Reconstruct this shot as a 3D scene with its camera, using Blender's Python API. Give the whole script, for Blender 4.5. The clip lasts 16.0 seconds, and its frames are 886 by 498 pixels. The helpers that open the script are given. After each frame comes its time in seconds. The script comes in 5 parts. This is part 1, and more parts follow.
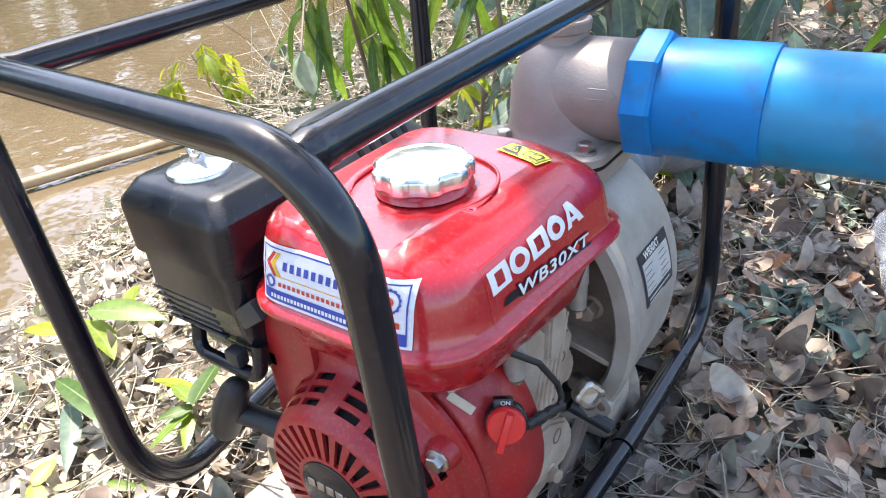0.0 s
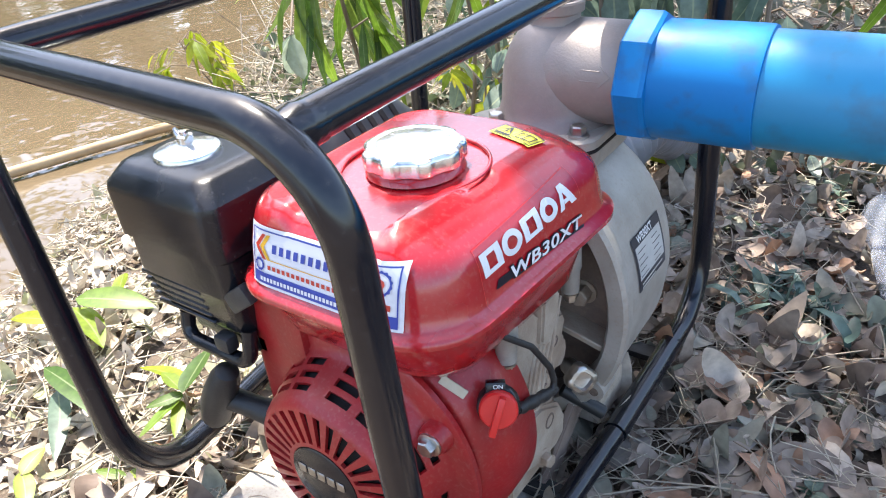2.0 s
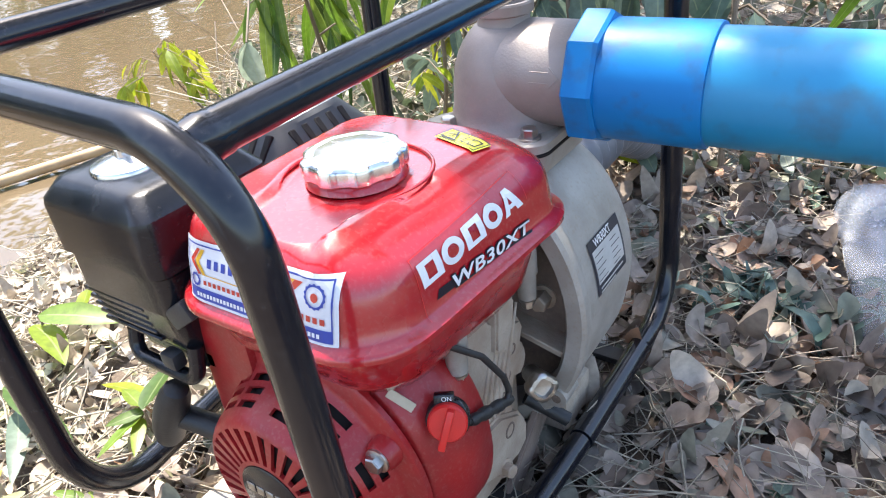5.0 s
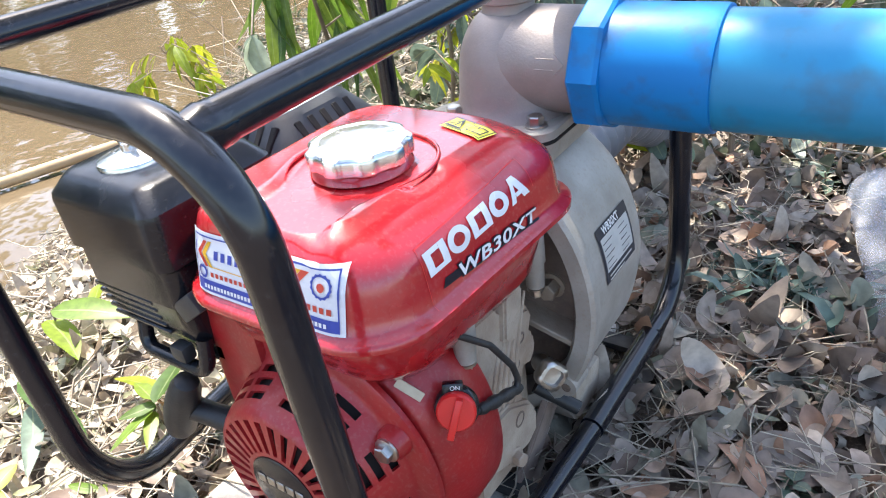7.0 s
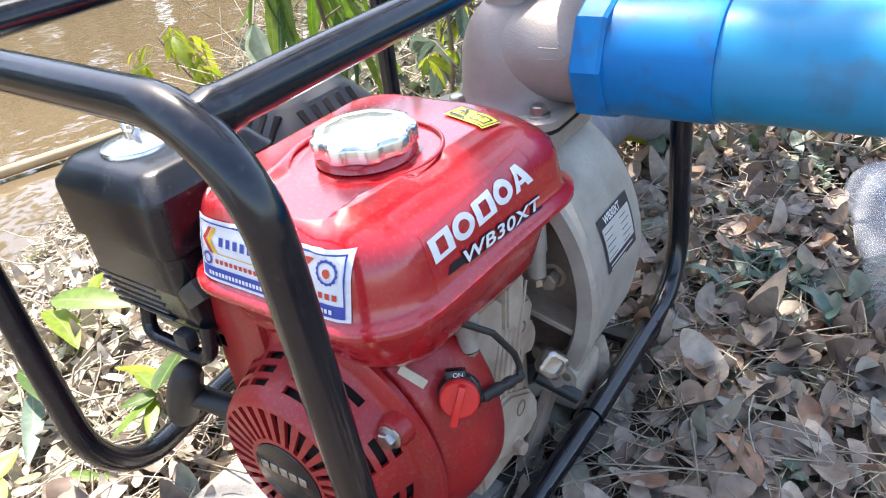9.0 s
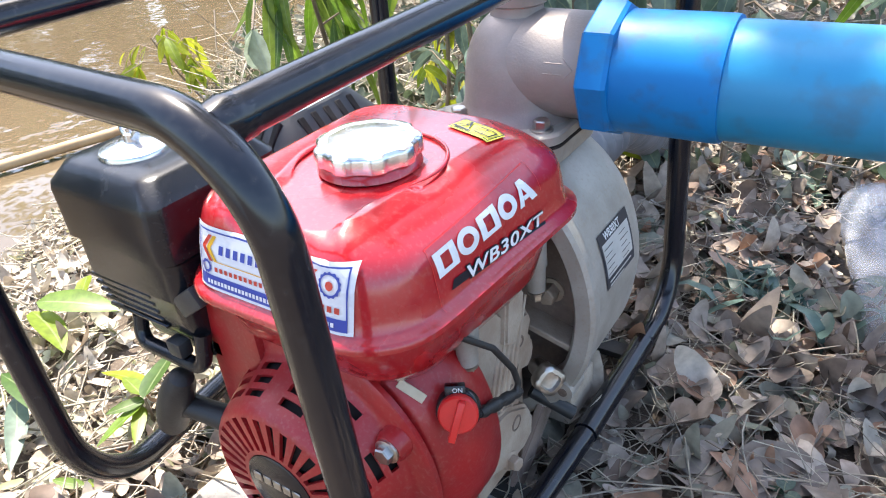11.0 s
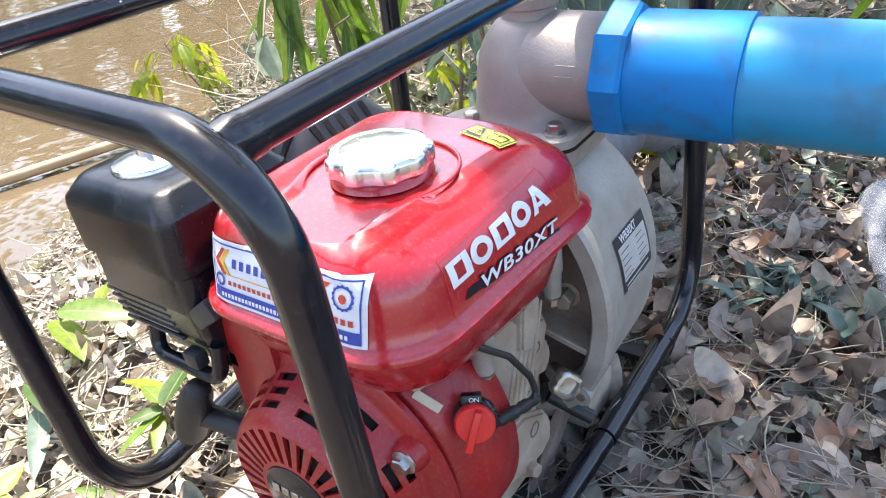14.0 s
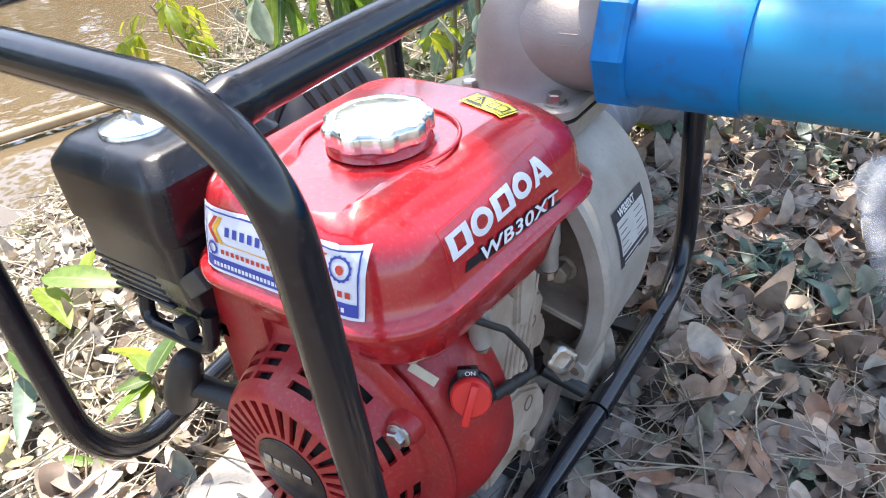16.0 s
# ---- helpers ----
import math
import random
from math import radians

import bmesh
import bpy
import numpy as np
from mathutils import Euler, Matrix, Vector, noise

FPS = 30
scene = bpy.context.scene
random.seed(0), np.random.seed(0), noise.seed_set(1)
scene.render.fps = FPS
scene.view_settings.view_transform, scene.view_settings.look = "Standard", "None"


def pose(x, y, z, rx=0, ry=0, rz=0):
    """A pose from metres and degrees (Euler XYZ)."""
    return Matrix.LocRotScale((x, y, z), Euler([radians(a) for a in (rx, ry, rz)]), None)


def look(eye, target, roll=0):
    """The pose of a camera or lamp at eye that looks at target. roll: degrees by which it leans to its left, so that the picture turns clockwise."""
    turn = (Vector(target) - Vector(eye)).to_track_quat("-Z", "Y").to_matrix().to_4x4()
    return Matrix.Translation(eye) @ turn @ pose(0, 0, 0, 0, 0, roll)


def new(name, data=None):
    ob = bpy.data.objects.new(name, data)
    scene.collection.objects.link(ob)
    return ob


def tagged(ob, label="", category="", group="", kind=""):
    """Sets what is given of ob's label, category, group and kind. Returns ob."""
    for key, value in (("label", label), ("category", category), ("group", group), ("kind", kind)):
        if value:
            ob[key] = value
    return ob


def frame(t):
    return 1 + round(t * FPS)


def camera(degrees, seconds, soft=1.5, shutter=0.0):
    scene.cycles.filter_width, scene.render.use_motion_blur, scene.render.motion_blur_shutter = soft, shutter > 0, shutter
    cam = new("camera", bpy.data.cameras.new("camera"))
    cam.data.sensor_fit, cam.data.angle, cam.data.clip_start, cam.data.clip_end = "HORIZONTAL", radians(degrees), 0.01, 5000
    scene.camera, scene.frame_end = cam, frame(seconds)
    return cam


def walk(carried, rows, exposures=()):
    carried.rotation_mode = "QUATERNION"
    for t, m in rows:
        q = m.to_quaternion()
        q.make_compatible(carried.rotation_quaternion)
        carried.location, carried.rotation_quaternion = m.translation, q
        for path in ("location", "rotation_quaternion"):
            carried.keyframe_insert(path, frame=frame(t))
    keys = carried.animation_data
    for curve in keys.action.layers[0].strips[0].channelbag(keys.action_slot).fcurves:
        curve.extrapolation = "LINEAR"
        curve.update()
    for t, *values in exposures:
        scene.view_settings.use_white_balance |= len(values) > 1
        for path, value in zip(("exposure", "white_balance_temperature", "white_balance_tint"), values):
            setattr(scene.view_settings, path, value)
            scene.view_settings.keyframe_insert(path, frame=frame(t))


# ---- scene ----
cam = camera(64.3, 16.0, soft=1.1)
ROWS = [
    (0, 0, 0, 0.55, 60, 5.001, 34.998),
    (0.5, -0.0001, 0.0007, 0.5477, 59.661, 5.584, 34.678),
    (1, -0.0039, -0.0001, 0.5454, 59.466, 5.422, 34.526),
    (1.5, -0.0035, 0.0004, 0.5459, 59.87, 4.979, 34.313),
    (2, -0.0014, 0.0014, 0.5429, 59.183, 4.779, 34.379),
    (2.5, 0.0022, 0.0044, 0.5447, 59.551, 5.368, 33.854),
    (3, 0.0036, 0.0048, 0.5452, 59.851, 5.605, 33.634),
    (3.5, 0.003, 0.0048, 0.5423, 59.506, 5.381, 33.816),
    (4, 0.0094, 0.0172, 0.5398, 59.646, 5.589, 33.159),
    (6.5, 0.0196, 0.0326, 0.5342, 58.794, 6.426, 33.479),
    (7, 0.0193, 0.0307, 0.5337, 58.763, 6.821, 33.513),
    (7.5, 0.0169, 0.0286, 0.5326, 58.612, 6.587, 33.618),
    (8, 0.0137, 0.0269, 0.5352, 58.813, 6.241, 34.009),
    (8.5, 0.0157, 0.0275, 0.5336, 58.605, 6.233, 33.62),
    (8.7, 0.0173, 0.0256, 0.532, 58.307, 6.472, 33.34),
    (10.8, 0.0068, 0.0228, 0.531, 58.55, 4.918, 33.447),
    (11, 0.0055, 0.0234, 0.5338, 58.881, 4.664, 33.111),
    (11.5, 0.0062, 0.033, 0.5471, 60.838, 3.693, 31.622),
    (12, 0.019, 0.0489, 0.5611, 62.477, 4.325, 29.295),
    (12.5, 0.0235, 0.0548, 0.5655, 63.038, 4.83, 28.568),
    (13, 0.0196, 0.0473, 0.563, 62.259, 5.878, 29.913),
    (13.5, 0.0122, 0.0382, 0.5569, 61.329, 6.383, 32.127),
    (14, 0.0035, 0.0306, 0.5381, 58.681, 6.239, 33.735),
    (14.5, 0.0017, 0.0216, 0.5359, 58.55, 5.952, 34.717),
    (15, -0.0009, 0.0203, 0.5361, 57.746, 5.202, 33.824),
    (15.5, 0.0009, 0.0294, 0.5349, 56.633, 5.993, 32.269),
    (16, -0.0068, 0.0331, 0.5337, 56.331, 4.976, 33.313),
]
walk(cam, [(row[0], pose(*row[1:])) for row in ROWS], exposures=[(0.0, 1.97, 6600, 10), (16.0, 1.97, 6600, 10)])

# ---------------------------------------------------------------- light
TO_SUN = Vector((-0.36, 0.24, 0.90)).normalized()
world = bpy.data.worlds.new("daylight")
scene.world = world
world.use_nodes = True
wn = world.node_tree.nodes
sky = wn.new("ShaderNodeTexSky")
sky.sky_type = "NISHITA"
sky.sun_disc = False
sky.sun_elevation = math.asin(TO_SUN.z)
sky.sun_rotation = math.atan2(TO_SUN.x, TO_SUN.y)
sky.dust_density = 2.5
world.node_tree.links.new(sky.outputs[0], wn["Background"].inputs[0])
wn["Background"].inputs[1].default_value = 0.15
sun = new("sun", bpy.data.lights.new("sun", "SUN"))
sun.data.energy = 3.5
sun.data.angle = radians(0.53)
sun.data.color = (1.0, 0.95, 0.86)
sun.matrix_world = look(TO_SUN * 20, (0, 0, 0))


# ---------------------------------------------------------------- materials
def mat(name, color, rough=0.5, metal=0.0, second=None, scale=40.0, mix=0.5, bump=0.0, bump_scale=200.0, detail=6.0,
        coat=0.0, spec=0.5, dust=None, dust_amount=0.0, rough_var=0.1, spread=0.0, dust_scale=330.0):
    """A painted, cast or plastic surface: base colour, blotches of a second one, dust, fine relief."""
    m = bpy.data.materials.new(name)
    m.use_nodes = True
    nt = m.node_tree
    n, l = nt.nodes, nt.links
    b = n["Principled BSDF"]
    b.inputs["Metallic"].default_value = metal
    b.inputs["Specular IOR Level"].default_value = spec
    b.inputs["Coat Weight"].default_value = coat
    b.inputs["Coat Roughness"].default_value = 0.09
    tc = n.new("ShaderNodeTexCoord")
    n1 = n.new("ShaderNodeTexNoise")
    n1.inputs["Scale"].default_value = scale
    n1.inputs["Detail"].default_value = detail
    l.new(tc.outputs["Object"], n1.inputs["Vector"])
    ramp = n.new("ShaderNodeMapRange")
    ramp.inputs["From Min"].default_value = 0.38
    ramp.inputs["From Max"].default_value = 0.66
    ramp.inputs["To Max"].default_value = mix
    l.new(n1.outputs[0], ramp.inputs["Value"])
    mx = n.new("ShaderNodeMix")
    mx.data_type = "RGBA"
    mx.inputs["A"].default_value = (*color, 1)
    mx.inputs["B"].default_value = (*(second or [c * 0.7 for c in color]), 1)
    l.new(ramp.outputs[0], mx.inputs["Factor"])
    out = mx.outputs["Result"]
    if dust:
        n2 = n.new("ShaderNodeTexNoise")
        n2.inputs["Scale"].default_value = dust_scale
        n2.inputs["Detail"].default_value = 8.0
        l.new(tc.outputs["Object"], n2.inputs["Vector"])
        r2 = n.new("ShaderNodeMapRange")
        r2.inputs["From Min"].default_value = 0.52
        r2.inputs["From Max"].default_value = 0.72
        r2.inputs["To Max"].default_value = dust_amount
        l.new(n2.outputs[0], r2.inputs["Value"])
        m2 = n.new("ShaderNodeMix")
        m2.data_type = "RGBA"
        m2.inputs["B"].default_value = (*dust, 1)
        l.new(out, m2.inputs["A"])
        l.new(r2.outputs[0], m2.inputs["Factor"])
        out = m2.outputs["Result"]
    if spread:
        oi = n.new("ShaderNodeObjectInfo")
        hs = n.new("ShaderNodeHueSaturation")
        mr = n.new("ShaderNodeMapRange")
        mr.inputs["To Min"].default_value = 1 - spread
        mr.inputs["To Max"].default_value = 1 + spread
        l.new(oi.outputs["Random"], mr.inputs["Value"])
        l.new(mr.outputs[0], hs.inputs["Value"])
        l.new(out, hs.inputs["Color"])
        out = hs.outputs[0]
    l.new(out, b.inputs["Base Color"])
    rr = n.new("ShaderNodeMapRange")
    rr.inputs["To Min"].default_value = max(0.02, rough - rough_var)
    rr.inputs["To Max"].default_value = min(1, rough + rough_var)
    l.new(n1.outputs[0], rr.inputs["Value"])
    l.new(rr.outputs[0], b.inputs["Roughness"])
    if bump:
        n3 = n.new("ShaderNodeTexNoise")
        n3.inputs["Scale"].default_value = bump_scale
        n3.inputs["Detail"].default_value = 5.0
        l.new(tc.outputs["Object"], n3.inputs["Vector"])
        bp = n.new("ShaderNodeBump")
        bp.inputs["Strength"].default_value = bump
        bp.inputs["Distance"].default_value = 0.002
        l.new(n3.outputs[0], bp.inputs["Height"])
        l.new(bp.outputs[0], b.inputs["Normal"])
    return m


def leaf_mat(name, stops, through_light=0.35, rough=0.5, per_island=True, rib_weight=0.45):
    """Leaves whose colours run through the given stops, one colour a leaf, with light shining through."""
    m = bpy.data.materials.new(name)
    m.use_nodes = True
    nt = m.node_tree
    n, l = nt.nodes, nt.links
    b = n["Principled BSDF"]
    b.inputs["Roughness"].default_value = rough
    if per_island:
        src = n.new("ShaderNodeNewGeometry").outputs["Random Per Island"]
    else:
        src = n.new("ShaderNodeObjectInfo").outputs["Random"]
    cr = n.new("ShaderNodeValToRGB")
    cr.color_ramp.interpolation = "LINEAR"
    while len(cr.color_ramp.elements) < len(stops):
        cr.color_ramp.elements.new(0.5)
    for i, (e, c) in enumerate(zip(cr.color_ramp.elements, stops)):
        e.position = i / (len(stops) - 1)
        e.color = (*c, 1)
    l.new(src, cr.inputs[0])
    tc = n.new("ShaderNodeTexCoord")
    nz = n.new("ShaderNodeTexNoise")
    nz.inputs["Scale"].default_value = 90.0
    nz.inputs["Detail"].default_value = 6.0
    l.new(tc.outputs["Object"], nz.inputs["Vector"])
    mr = n.new("ShaderNodeMapRange")
    mr.inputs["From Min"].default_value = 0.3
    mr.inputs["From Max"].default_value = 0.7
    mr.inputs["To Min"].default_value = 0.72
    mr.inputs["To Max"].default_value = 1.2
    l.new(nz.outputs[0], mr.inputs["Value"])
    hs = n.new("ShaderNodeHueSaturation")
    l.new(mr.outputs[0], hs.inputs["Value"])
    l.new(cr.outputs[0], hs.inputs["Color"])
    l.new(hs.outputs[0], b.inputs["Base Color"])
    if not per_island:
        sx = n.new("ShaderNodeSeparateXYZ")
        l.new(tc.outputs["UV"], sx.inputs[0])
        ab = n.new("ShaderNodeMath")
        ab.operation = "COMPARE"
        ab.inputs[1].default_value = 0.5
        ab.inputs[2].default_value = 0.035
        l.new(sx.outputs[0], ab.inputs[0])
        rib = n.new("ShaderNodeMix")
        rib.data_type = "RGBA"
        rib.inputs["B"].default_value = (0.42, 0.46, 0.24, 1)
        fac = n.new("ShaderNodeMath")
        fac.operation = "MULTIPLY"
        fac.inputs[1].default_value = rib_weight
        l.new(ab.outputs[0], fac.inputs[0])
        l.new(fac.outputs[0], rib.inputs["Factor"])
        l.new(hs.outputs[0], rib.inputs["A"])
        l.new(rib.outputs["Result"], b.inputs["Base Color"])
    tr = n.new("ShaderNodeBsdfTranslucent")
    l.new(hs.outputs[0], tr.inputs[0])
    ms = n.new("ShaderNodeMixShader")
    ms.inputs[0].default_value = through_light
    l.new(b.outputs[0], ms.inputs[1])
    l.new(tr.outputs[0], ms.inputs[2])
    l.new(ms.outputs[0], n["Material Output"].inputs[0])
    return m


# pale flecks: dust, and some of the tank's whitish sheen put into colour
RED = mat("red_enamel", (0.43, 0.008, 0.015), 0.26, 0.0, (0.39, 0.008, 0.012), 18, 0.6, 0.03, 500, coat=1.0,
          dust=(0.58, 0.26, 0.24), dust_amount=0.11)
RED_DULL = mat("dull_red_paint", (0.36, 0.011, 0.014), 0.40, 0.0, (0.24, 0.014, 0.016), 25, 0.7, 0.10, 300, coat=0.15,
               dust=(0.38, 0.16, 0.13), dust_amount=0.25)
BLACK_TUBE = mat("black_tube_enamel", (0.004, 0.005, 0.010), 0.17, 0.0, (0.009, 0.010, 0.014), 30, 0.6, 0.008, 260, coat=0.0, rough_var=0.06, spec=0.6,
                 dust=(0.14, 0.13, 0.12), dust_amount=0.10, dust_scale=210)
BLACK_PLASTIC = mat("black_plastic", (0.006, 0.007, 0.011), 0.24, 0.0, (0.012, 0.013, 0.016), 22, 0.5, 0.06, 600, spec=0.50,
                    dust=(0.16, 0.15, 0.13), dust_amount=0.07)
MUFFLER_GREY = mat("muffler_black", (0.03, 0.032, 0.036), 0.45, 0.2, (0.07, 0.07, 0.075), 30, 0.6, 0.1, 400)
# near-black that stands in for shade inside openings; also used on the gasket
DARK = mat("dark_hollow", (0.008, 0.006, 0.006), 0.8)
CAST = mat("cast_aluminium", (0.44, 0.412, 0.372), 0.48, 0.25, (0.31, 0.275, 0.235), 30, 0.75, 0.12, 700,
           dust=(0.34, 0.27, 0.2), dust_amount=0.4)
CAST_DIRTY = mat("dirty_cast_aluminium", (0.47, 0.395, 0.315), 0.6, 0.1, (0.29, 0.205, 0.145), 26, 0.85, 0.35, 400,
                 dust=(0.36, 0.29, 0.22), dust_amount=0.55)
ELBOW_CAST = mat("brownish_casting", (0.305, 0.262, 0.240), 0.5, 0.2, (0.215, 0.175, 0.155), 24, 0.7, 0.12, 600, dust=(0.34, 0.28, 0.23), dust_amount=0.3)
RECESS = mat("brown_dirty_casting", (0.24, 0.175, 0.140), 0.7, 0.1, (0.10, 0.075, 0.06), 30, 0.8, 0.25, 300,
             dust=(0.25, 0.19, 0.15), dust_amount=0.5)
CHROME = mat("bright_zinc", (0.80, 0.80, 0.79), 0.25, 1.0, (0.68, 0.68, 0.68), 60, 0.5, 0.03, 500)
STEEL = mat("dull_steel", (0.55, 0.54, 0.52), 0.35, 1.0, (0.35, 0.32, 0.28), 90, 0.7, 0.1, 600)
BLUE = mat("blue_pvc", (0.002, 0.160, 0.44), 0.46, 0.0, (0.003, 0.205, 0.50), 9, 0.7, 0.04, 220, coat=0.0, spec=0.28,
           dust=(0.045, 0.075, 0.11), dust_amount=0.55, dust_scale=46)
BLUE_RUN = mat("blue_pvc_weathered", (0.006, 0.205, 0.42), 0.38, 0.0, (0.014, 0.25, 0.45), 9, 0.7, 0.04, 220, coat=0.1,
               dust=(0.05, 0.10, 0.14), dust_amount=0.5, dust_scale=40)
TAPE = mat("old_tape", (0.56, 0.50, 0.38), 0.5, 0.0, (0.44, 0.37, 0.26), 120, 0.6)
TEAL_LEAF = leaf_mat("teal_leaf", [(0.075, 0.125, 0.105), (0.115, 0.175, 0.145), (0.05, 0.09, 0.07)], 0.15, 0.38)
STICKER_WHITE = mat("sticker_white", (0.74, 0.75, 0.79), 0.3, 0.0, (0.66, 0.66, 0.70), 60, 0.4)
STICKER_BLUE = mat("sticker_blue", (0.03, 0.06, 0.36), 0.3)
STICKER_RED = mat("sticker_red", (0.55, 0.05, 0.03), 0.3)
STICKER_GOLD = mat("sticker_gold", (0.75, 0.42, 0.03), 0.3)
INK = mat("sticker_ink", (0.012, 0.012, 0.02), 0.35)
YELLOW = mat("warning_yellow", (0.78, 0.74, 0.10), 0.35, 0.0, (0.70, 0.64, 0.1), 80, 0.4)
LETTER_WHITE = mat("letter_white", (0.82, 0.82, 0.82), 0.3)
PLATE_SILVER = mat("nameplate_silver", (0.62, 0.62, 0.6), 0.35, 0.2, (0.5, 0.5, 0.47), 60, 0.5)
PLATE_DARK = mat("nameplate_slate", (0.03, 0.032, 0.045), 0.35)
RED_KNOB = mat("red_plastic", (0.66, 0.02, 0.018), 0.32, 0.0, (0.55, 0.02, 0.02), 60, 0.5)
RUBBER = mat("black_rubber", (0.016, 0.016, 0.017), 0.5, 0.0, (0.035, 0.034, 0.032), 80, 0.6, 0.15, 500)
HOSE_GREY = mat("grey_hose", (0.17, 0.18, 0.205), 0.4, 0.0, (0.11, 0.11, 0.125), 40, 0.6)
CONCRETE = mat("concrete", (0.50, 0.475, 0.43), 0.85, 0.0, (0.33, 0.30, 0.26), 18, 0.8, 0.5, 160, dust=(0.25, 0.2, 0.15), dust_amount=0.5)
BARK = mat("orange_bark", (0.33, 0.15, 0.065), 0.8, 0.0, (0.2, 0.085, 0.045), 24, 0.8, 0.6, 60)
TWIG = mat("grey_twig", (0.24, 0.19, 0.14), 0.8, 0.0, (0.14, 0.1, 0.07), 30, 0.7, 0.3, 200, spread=0.3)
PALE_STICK = mat("pale_dry_stick", (0.50, 0.36, 0.20), 0.7, 0.0, (0.34, 0.22, 0.12), 14, 0.8, 0.3, 150)
STRAW = leaf_mat("dry_straw", [(0.34, 0.295, 0.225), (0.52, 0.46, 0.36), (0.24, 0.195, 0.15), (0.44, 0.39, 0.30)], 0.15, 0.7)
LITTER = leaf_mat("dead_leaves", [(0.267, 0.205, 0.165), (0.442, 0.372, 0.305), (0.195, 0.142, 0.108), (0.349, 0.284, 0.230), (0.118, 0.080, 0.060), (0.514, 0.445, 0.370), (0.308, 0.221, 0.165), (0.380, 0.200, 0.117), (0.411, 0.349, 0.288), (0.133, 0.165, 0.110), (0.472, 0.405, 0.331), (0.226, 0.158, 0.117)], 0.12, 0.6)
# bleached leaves, lightened further to carry some of the bank's full sun
PALE_LITTER = leaf_mat("bleached_leaves", [(0.64, 0.57, 0.47), (0.42, 0.33, 0.24), (0.72, 0.66, 0.57), (0.30, 0.23, 0.16), (0.58, 0.53, 0.45), (0.36, 0.36, 0.18), (0.66, 0.59, 0.49), (0.50, 0.40, 0.30)], 0.15, 0.65)
GREENERY = leaf_mat("undergrowth_green", [(0.065, 0.10, 0.045), (0.17, 0.165, 0.125), (0.10, 0.145, 0.075), (0.27, 0.24, 0.19),
                                          (0.05, 0.085, 0.05), (0.14, 0.17, 0.08), (0.33, 0.29, 0.23)], 0.25, 0.45)
GREY_GREEN = leaf_mat("grey_green_leaf", [(0.10, 0.15, 0.115), (0.15, 0.21, 0.165), (0.075, 0.13, 0.085)], 0.3, 0.4, False)
FRESH_GREEN = leaf_mat("fresh_green_leaf", [(0.10, 0.19, 0.016), (0.16, 0.26, 0.025), (0.055, 0.12, 0.016), (0.24, 0.32, 0.035), (0.045, 0.10, 0.022)], 0.40, 0.4, False)
YELLOW_GREEN = leaf_mat("yellow_green_leaf", [(0.33, 0.36, 0.02), (0.22, 0.31, 0.02), (0.42, 0.38, 0.06)], 0.5, 0.45, False)
# leaf green made pale: sunlight on these leaves is put into the colour
SUNLIT_GREEN = leaf_mat("sunlit_green_leaf", [(0.36, 0.42, 0.30), (0.46, 0.50, 0.38)], 0.35, 0.4, False)
BROWN_LEAF = leaf_mat("brown_leaf", [(0.22, 0.11, 0.065), (0.26, 0.15, 0.10)], 0.1, 0.5, False, 0.12)
GREY_LEAF = leaf_mat("grey_leaf", [(0.27, 0.235, 0.205), (0.19, 0.155, 0.135), (0.33, 0.30, 0.27)], 0.1, 0.5, False, 0.15)
DARK_LEAF = leaf_mat("dark_leaf", [(0.028, 0.018, 0.014), (0.04, 0.026, 0.02)], 0.03, 0.45, False, 0.03)
CANOPY = leaf_mat("canopy_leaf", [(0.07, 0.12, 0.03), (0.10, 0.16, 0.05), (0.05, 0.09, 0.03)], 0.3, 0.45)

SOIL = mat("soil", (0.105, 0.078, 0.058), 0.95, 0.0, (0.06, 0.045, 0.034), 7, 0.9, 0.6, 60, dust=(0.25, 0.21, 0.16), dust_amount=0.6)
WATER = mat("muddy_water", (0.128, 0.095, 0.058), 0.035, 0.0, (0.104, 0.077, 0.047), 1.2, 0.8, rough_var=0.03)
wt = WATER.node_tree
w_n = wt.nodes.new("ShaderNodeTexNoise")
w_n.inputs["Scale"].default_value = 6.5
w_n.inputs["Detail"].default_value = 3.0
w_b = wt.nodes.new("ShaderNodeBump")
w_b.inputs["Strength"].default_value = 0.45
w_b.inputs["Distance"].default_value = 0.012
w_c = wt.nodes.new("ShaderNodeTexCoord")
wt.links.new(w_c.outputs["Object"], w_n.inputs["Vector"])
wt.links.new(w_n.outputs[0], w_b.inputs["Height"])
wt.links.new(w_b.outputs[0], wt.nodes["Principled BSDF"].inputs["Normal"])

CLEAR = bpy.data.materials.new("scuffed_clear_plastic")
CLEAR.use_nodes = True
cb = CLEAR.node_tree.nodes["Principled BSDF"]
cb.inputs["Base Color"].default_value = (0.60, 0.63, 0.70, 1)
cb.inputs["Roughness"].default_value = 0.10
c_t = CLEAR.node_tree.nodes.new("ShaderNodeBsdfTransparent")
c_m = CLEAR.node_tree.nodes.new("ShaderNodeMixShader")
c_n = CLEAR.node_tree.nodes.new("ShaderNodeTexNoise")
c_n.inputs["Scale"].default_value = 9.0
c_n.inputs["Detail"].default_value = 5.0
c_r = CLEAR.node_tree.nodes.new("ShaderNodeMapRange")
c_r.inputs["To Min"].default_value = 0.25
c_r.inputs["To Max"].default_value = 0.42
CLEAR.node_tree.links.new(c_n.outputs[0], c_r.inputs["Value"])
CLEAR.node_tree.links.new(c_r.outputs[0], c_m.inputs[0])
CLEAR.node_tree.links.new(c_t.outputs[0], c_m.inputs[1])
